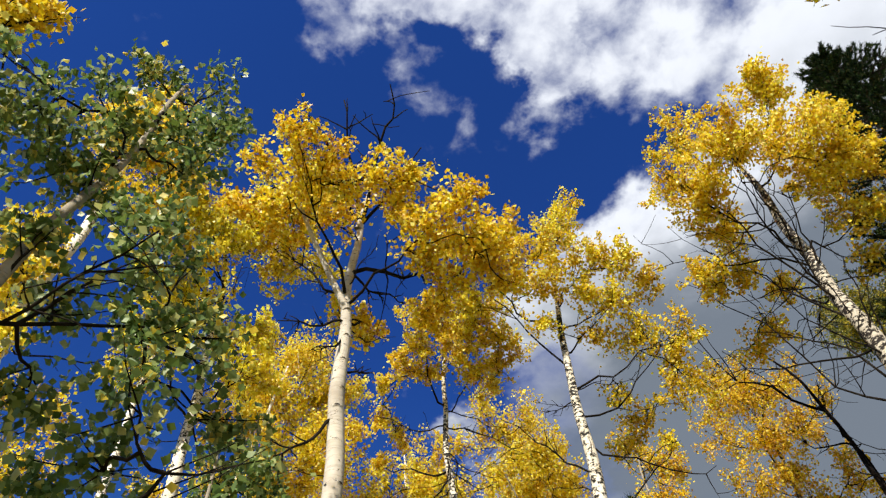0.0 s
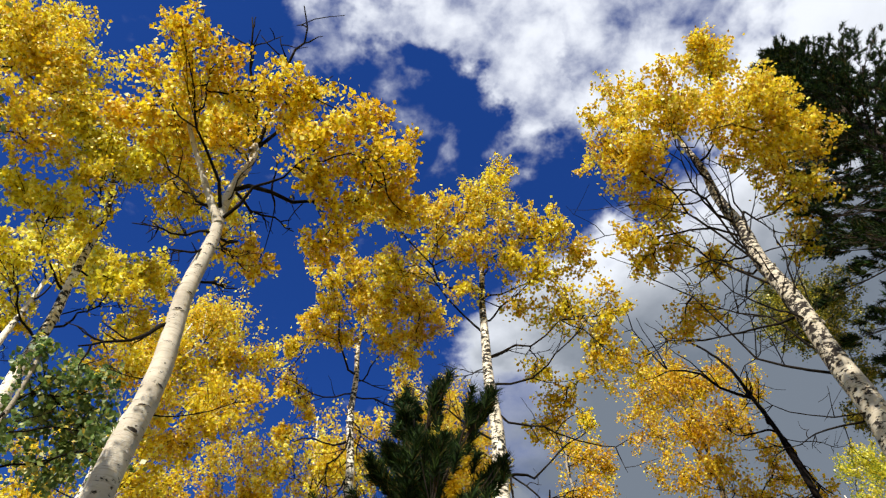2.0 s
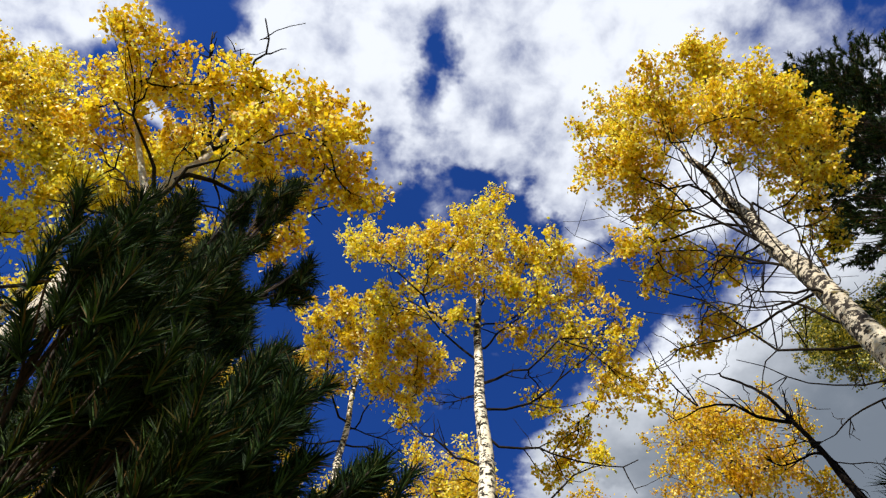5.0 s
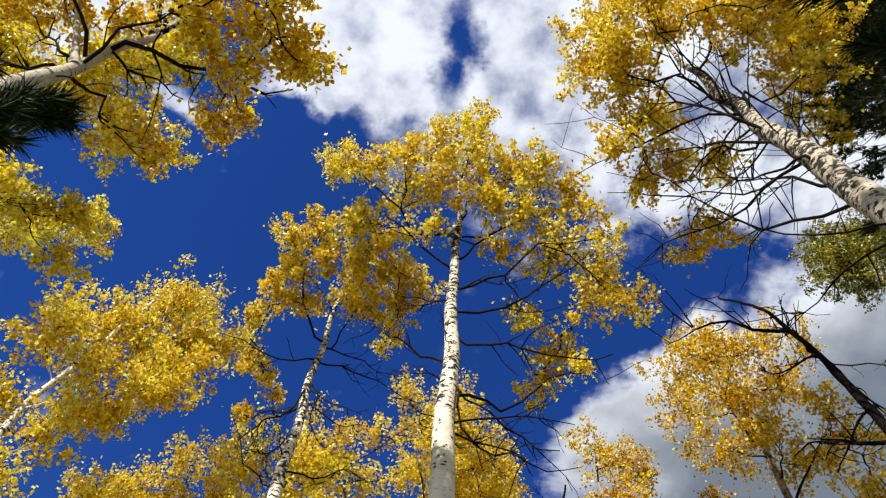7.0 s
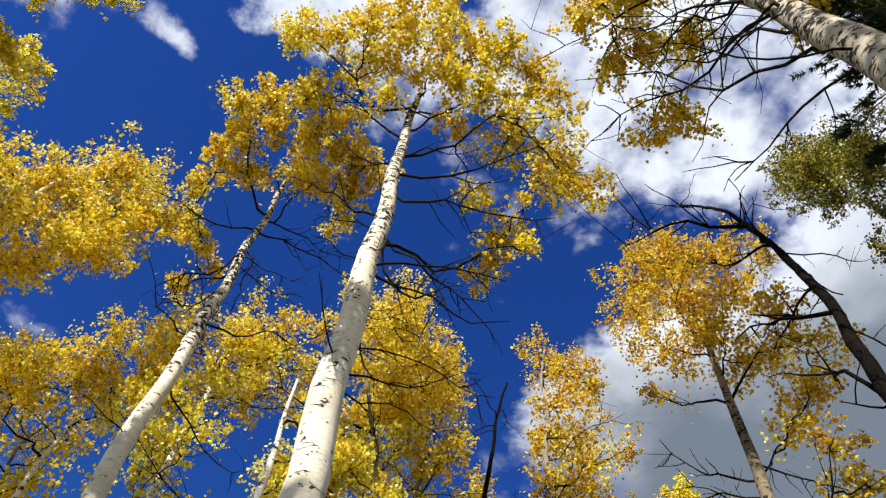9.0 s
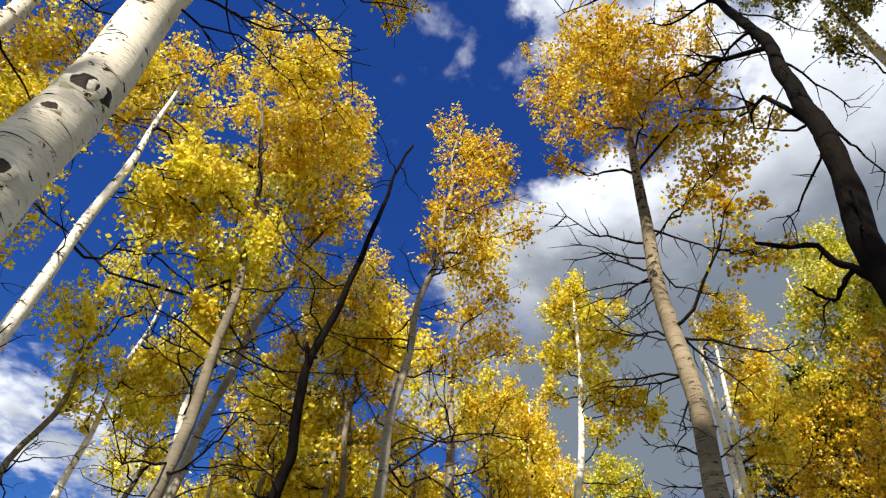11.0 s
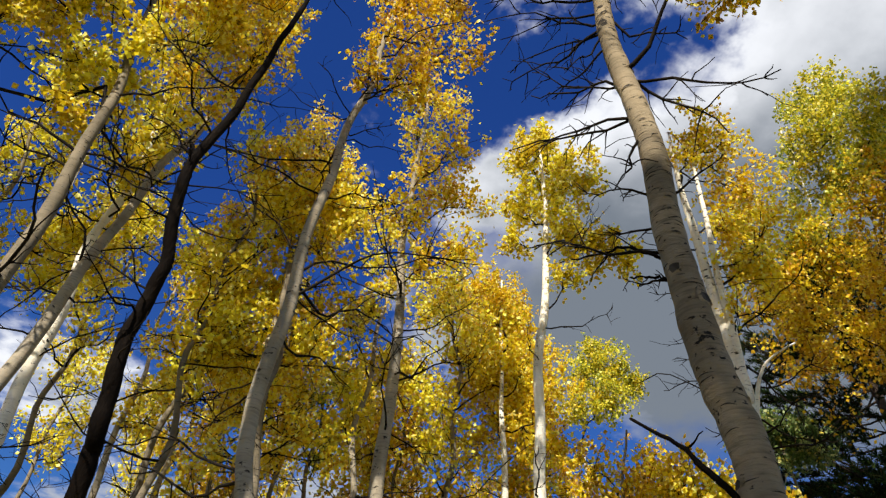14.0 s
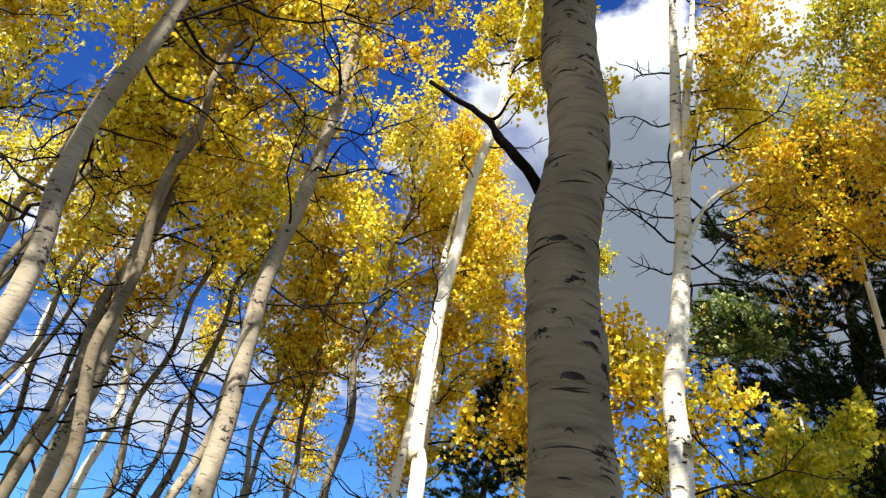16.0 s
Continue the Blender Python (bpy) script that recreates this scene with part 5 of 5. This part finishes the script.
aspen("aspen with orange-yellow leaves low in the stand", [(-1.6, 16.6, 0), (-1.5, 16.5, 6), (-1.5, 16.4, 12)], 0.11, AMBER, lobes=[
        (-2.9, 15.89, 11.33, 0.46), (-2.08, 15.7, 10.98, 0.42), (-3.06, 15.93, 10.9, 0.42), (-1.57, 16, 11.56, 0.4), (-1.26, 16.6, 12, 0.44),
        (-0.79, 16.53, 12.5, 0.43), (-0.36, 16.96, 12.57, 0.44), (-3.01, 16.11, 12.03, 0.33), (-3.47, 16.4, 12.42, 0.5), (-2.57, 16.62, 12.9, 0.52),
        (-1.8, 16.26, 13.06, 0.55), (-1.11, 16.46, 13.71, 0.57), (-0.89, 16.7, 12.72, 0.52), (-1.64, 16.02, 11.91, 0.49), (-2.61, 16.22, 11.77, 0.48),
    ], seed=61, amount=3600)
aspen("half-green aspen bush under the dark pine", [(19.0, 21.6, 0), (19.0, 21.5, 3), (19.0, 21.5, 6.5)], 0.05, LIME, lobes=[
        (19.66, 21.82, 8.44, 0.48), (19.75, 21.27, 7.82, 0.51), (20.47, 20.74, 8.36, 0.46), (19.52, 20.53, 7, 0.47), (19.42, 21.47, 7.2, 0.47),
        (19.17, 21.95, 7.13, 0.43), (20.33, 20.56, 7.46, 0.43),
    ], seed=62, sides=8)
aspen("aspen with golden leaves beside the green one", [(-4.7, 2.6, 0), (-4.5, 2.7, 5), (-4.2, 2.8, 8.8)], 0.05, GOLD, lobes=[(-4.12, 2.82, 8.36, 0.26), (-3.95, 2.83, 8.5, 0.14), (-4.3, 2.7, 8.1, 0.26), (-4.45, 2.7, 8.7, 0.3), (-4.5, 2.6, 7.8, 0.3)], seed=63)

aspen("bright yellow aspen lit from the front", [(12.3, 23.4, 0), (12.2, 23.3, 7), (12.1, 23.3, 14.6)], 0.10, AMBER, lobes=[
        (11.63, 22.82, 11.84, 0.59), (12.92, 23.5, 11.96, 0.59), (12.42, 23.8, 11.31, 0.61), (11.15, 24.04, 14.19, 0.62), (11.63, 23.24, 14.13, 0.6),
        (12.51, 22.84, 10.82, 0.57), (12.26, 23.83, 10.54, 0.59), (11.66, 23.82, 9.72, 0.53), (13.6, 23.5, 9.6, 0.53), (11.13, 23.01, 7.81, 0.47),
        (12.68, 22.67, 7.87, 0.5), (13.96, 23.31, 8.78, 0.51), (13.51, 23.08, 7.53, 0.48), (12.56, 23.75, 7.52, 0.49), (11.66, 23.45, 6.92, 0.46),
        (12.84, 22.8, 6.56, 0.45), (12.5, 23.94, 6.49, 0.47), (11.48, 23.05, 10.99, 0.7), (12.28, 23.27, 13.66, 0.75), (12.45, 22.94, 12.28, 0.75),
        (13.81, 22.39, 6.68, 0.57), (13.1, 22.99, 11.05, 0.73), (12.12, 22.74, 8.51, 0.71), (11.54, 23.39, 12.47, 0.78), (12.49, 22.83, 9.76, 0.78),
    ], seed=65, amount=3600, size=0.075)

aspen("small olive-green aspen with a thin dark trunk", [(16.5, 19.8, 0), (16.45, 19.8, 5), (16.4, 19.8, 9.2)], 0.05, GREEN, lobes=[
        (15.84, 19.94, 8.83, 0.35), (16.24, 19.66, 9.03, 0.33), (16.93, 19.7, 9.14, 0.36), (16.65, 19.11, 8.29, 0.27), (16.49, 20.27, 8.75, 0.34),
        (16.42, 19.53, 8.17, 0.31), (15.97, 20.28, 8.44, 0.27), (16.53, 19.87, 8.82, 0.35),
    ], seed=66, bark=SHADEBARK, snags=10, reach=1.2)

# ---- the wood behind ----
# x, y, height, leaf
WOOD = [
    (10.42, 22.02, 14.0, YELLOW), (6.75, 20.05, 14.0, GOLD), (8.45, 21.2, 13.5, YELLOW), (5.3, 21.0, 14.0, AMBER), (4.1, 17.9, 15.5, YELLOW),
    (7.7, 28.8, 13.0, GOLD), (5.5, 19.9, 13.5, YELLOW), (9.6, 26.0, 12.5, AMBER), (12.9, 27.5, 11.0, ORANGE),
    (16.2, 26.5, 9.5, GOLD), (3.0, 22.5, 13.5, YELLOW), (1.8, 19.5, 14.0, YELLOW), (-0.6, 18.5, 13.5, YELLOW), (-2.5, 17.5, 13.0, AMBER),
    (-5.2, 16.0, 13.0, GOLD), (2.2, 27.0, 13.0, YELLOW), (5.0, 26.0, 12.5, AMBER), (6.4, 24.5, 10.0, ORANGE), (13.2, 20.3, 8.5, ORANGE),
    (14.6, 19.5, 8.0, GOLD), (18.0, 29.0, 11.0, YELLOW), (-8.0, 13.0, 13.5, AMBER), (5.2, 23.8, 13.5, GOLD),
    (6.0, 23.9, 13.5, YELLOW), (6.9, 24.0, 14.0, YELLOW), (7.3, 24.1, 13.0, AMBER), (8.05, 24.1, 12.0, LIME), (9.3, 24.1, 12.0, GOLD),
    (10.0, 24.0, 11.5, ORANGE), (4.3, 27.7, 12.5, YELLOW), (11.2, 31.0, 12.0, AMBER),
]
for i, (x, y, top, leaf) in enumerate(WOOD):
    rng = np.random.default_rng(100 + i)
    low, wide, r, lean = 0.6 * top, rng.uniform(1.0, 1.4), 0.0055 * top + rng.uniform(-0.01, 0.012), rng.normal(0, 0.25)
    deep = y > 22 and x < 8.5
    if deep:
        low = 0.7 * top
    lobes = column(rng, x, y, low, top - 0.3, wide, 6 if deep else 12, (lean, 0))
    bare = []
    for _ in range(9):
        z, a, d = rng.uniform(low * 0.4, low * 1.1), rng.uniform(0, 6.28), rng.uniform(0.7, 1.9)
        bare.append((z, x + d * math.cos(a), y + d * math.sin(a), z + rng.uniform(-0.2, 0.7)))
    aspen("aspen of the stand behind, white trunk, golden leaves", [(x - 0.2, y, 0), (x, y, top * 0.5), (x + lean, y, top)], r, leaf, lobes=lobes, bare=bare, seed=200 + i, sides=9, size=0.082, amount=1500, crook=0.07, forks=6, snags=4, bark=(SHADEBARK, SHADEBARK, SHADEGREYBARK, SHADEBARK, BARK)[i % 5], group="aspens of the stand behind")

# the stand goes on behind the camera: unseen trees added to shade lower trunks
SOUTH = [(3.5, -0.2, 10.5, 15.0), (5.9, 1.2, 8.5, 13.5), (-4.4, 1.4, 4, 7), (0.2, -1.3, 8, 15), (-2.9, -0.6, 10.5, 14.1), (5.6, -0.8, 7, 14), (8.2, 1.4, 4, 9), (8.8, 0.3, 7, 14), (-5.6, 0.0, 4, 8), (3.4, -3.0, 8, 15), (-0.6, -3.2, 7, 15)]
for i, (x, y, low_z, top_z) in enumerate(SOUTH):
    rng = np.random.default_rng(300 + i)
    aspen("unseen aspen added to shade the trunks, golden leaves", [(x - 0.2, y, 0), (x, y, top_z * 0.5), (x, y, top_z)], 0.13, GOLD, lobes=column(rng, x, y, low_z, top_z - 0.3, 1.4, 13), seed=320 + i, sides=9, size=0.13, amount=850, group="aspens along the path")

# added out of view: shades the near trunk, a gap leaves one sun patch
aspen("tall thin unseen aspen added to dapple the near trunk", [(2.2, 0.4, 0), (2.1, 0.5, 8), (2.05, 0.55, 15.4)], 0.11, GOLD, lobes=[(2.1, 0.7, 11.7, 0.5), (2.0, 0.5, 12.3, 0.5), (2.2, 0.8, 12.85, 0.42), (2.05, 0.6, 13.0, 0.3), (2.0, 0.4, 14.2, 0.42), (2.1, 0.7, 14.6, 0.5), (1.9, 0.5, 15.0, 0.5), (2.0, 0.6, 15.6, 0.5), (2.2, 0.9, 15.1, 0.4)], seed=64, amount=3500, size=0.1, sides=9)

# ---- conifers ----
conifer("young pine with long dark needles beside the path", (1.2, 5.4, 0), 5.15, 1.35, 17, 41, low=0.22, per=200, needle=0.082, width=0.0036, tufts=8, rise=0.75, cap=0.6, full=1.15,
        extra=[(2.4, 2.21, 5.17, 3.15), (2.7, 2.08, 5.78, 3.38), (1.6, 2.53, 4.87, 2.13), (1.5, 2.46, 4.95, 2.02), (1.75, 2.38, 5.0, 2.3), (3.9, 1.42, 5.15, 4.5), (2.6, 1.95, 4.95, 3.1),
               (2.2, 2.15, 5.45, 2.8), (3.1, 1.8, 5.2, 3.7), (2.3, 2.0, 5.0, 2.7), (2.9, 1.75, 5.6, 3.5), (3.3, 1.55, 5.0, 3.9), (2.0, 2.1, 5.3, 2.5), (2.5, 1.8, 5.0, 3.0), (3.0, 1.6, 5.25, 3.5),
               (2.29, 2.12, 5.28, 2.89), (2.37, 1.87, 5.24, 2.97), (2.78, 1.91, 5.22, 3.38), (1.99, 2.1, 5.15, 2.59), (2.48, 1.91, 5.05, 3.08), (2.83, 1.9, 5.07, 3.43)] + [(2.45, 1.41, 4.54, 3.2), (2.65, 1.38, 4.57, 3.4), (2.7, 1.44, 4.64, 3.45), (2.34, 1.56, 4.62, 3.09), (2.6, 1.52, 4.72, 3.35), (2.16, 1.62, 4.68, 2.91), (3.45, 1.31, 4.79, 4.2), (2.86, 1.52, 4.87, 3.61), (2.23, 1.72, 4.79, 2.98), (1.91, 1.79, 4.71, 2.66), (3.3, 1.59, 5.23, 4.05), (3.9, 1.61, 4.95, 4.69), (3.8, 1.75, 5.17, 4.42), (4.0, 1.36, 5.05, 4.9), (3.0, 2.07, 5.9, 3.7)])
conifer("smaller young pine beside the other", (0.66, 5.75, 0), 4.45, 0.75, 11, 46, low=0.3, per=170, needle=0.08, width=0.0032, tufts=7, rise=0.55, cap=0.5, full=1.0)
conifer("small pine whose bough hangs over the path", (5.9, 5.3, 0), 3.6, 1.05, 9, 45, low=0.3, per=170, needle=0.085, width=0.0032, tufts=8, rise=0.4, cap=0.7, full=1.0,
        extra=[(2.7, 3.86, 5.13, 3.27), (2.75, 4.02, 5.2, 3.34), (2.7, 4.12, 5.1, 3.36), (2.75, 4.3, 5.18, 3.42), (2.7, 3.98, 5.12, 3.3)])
conifer("tall dark pine behind the golden aspen", (12.0, 6.3, 0), 21.8, 5.2, 46, 42, low=0.45, per=52, needle=0.13, width=0.013, tufts=17, cap=2.9,
        extra=[(15.34, 11.17, 8.43, 15.94), (16.16, 11.51, 7.56, 16.76), (14.0, 11.06, 8.71, 14.6), (12.98, 10.78, 9.43, 13.58), (11.7, 10.77, 9.46, 12.3), (13.07, 11.14, 8.51, 13.67), (13.82, 11.43, 7.78, 14.42), (11.79, 11.05, 8.75, 12.39), (14.99, 11.76, 6.92, 15.59), (16.39, 11.91, 6.53, 16.99), (10.89, 10.88, 9.17, 11.49), (14.96, 11.46, 7.69, 15.56)])
conifer("dark pine beyond the turning aspen", (19.6, 19.9, 0), 15.5, 6.0, 34, 43, low=0.24, per=50, needle=0.17, width=0.015, tufts=24, cap=3.2)
conifer("small dark spruce among the aspens", (13.3, 22.9, 0), 8.4, 2.0, 24, 44, low=0.2, per=60, needle=0.11, width=0.010, tufts=11, name="spruce_tree", droop=0.4)

# ---- a sapling by the path ----
aspen("knee-thin aspen sapling with a few green leaves", [(5.72, 11.42, 0), (5.73, 11.41, 1.2), (5.74, 11.39, 2.1), (5.72, 11.38, 2.55)], 0.012, SHADEGREEN, lobes=[
        (5.55, 11.35, 2.62, 0.09), (5.9, 11.3, 2.64, 0.05), (5.85, 11.38, 2.42, 0.10), (5.62, 11.4, 2.45, 0.09), (5.78, 11.36, 2.3, 0.08),
    ], seed=50, amount=1000, size=0.055, sides=7, snags=0, r1=0.004, bark=SHADEGREYBARK)
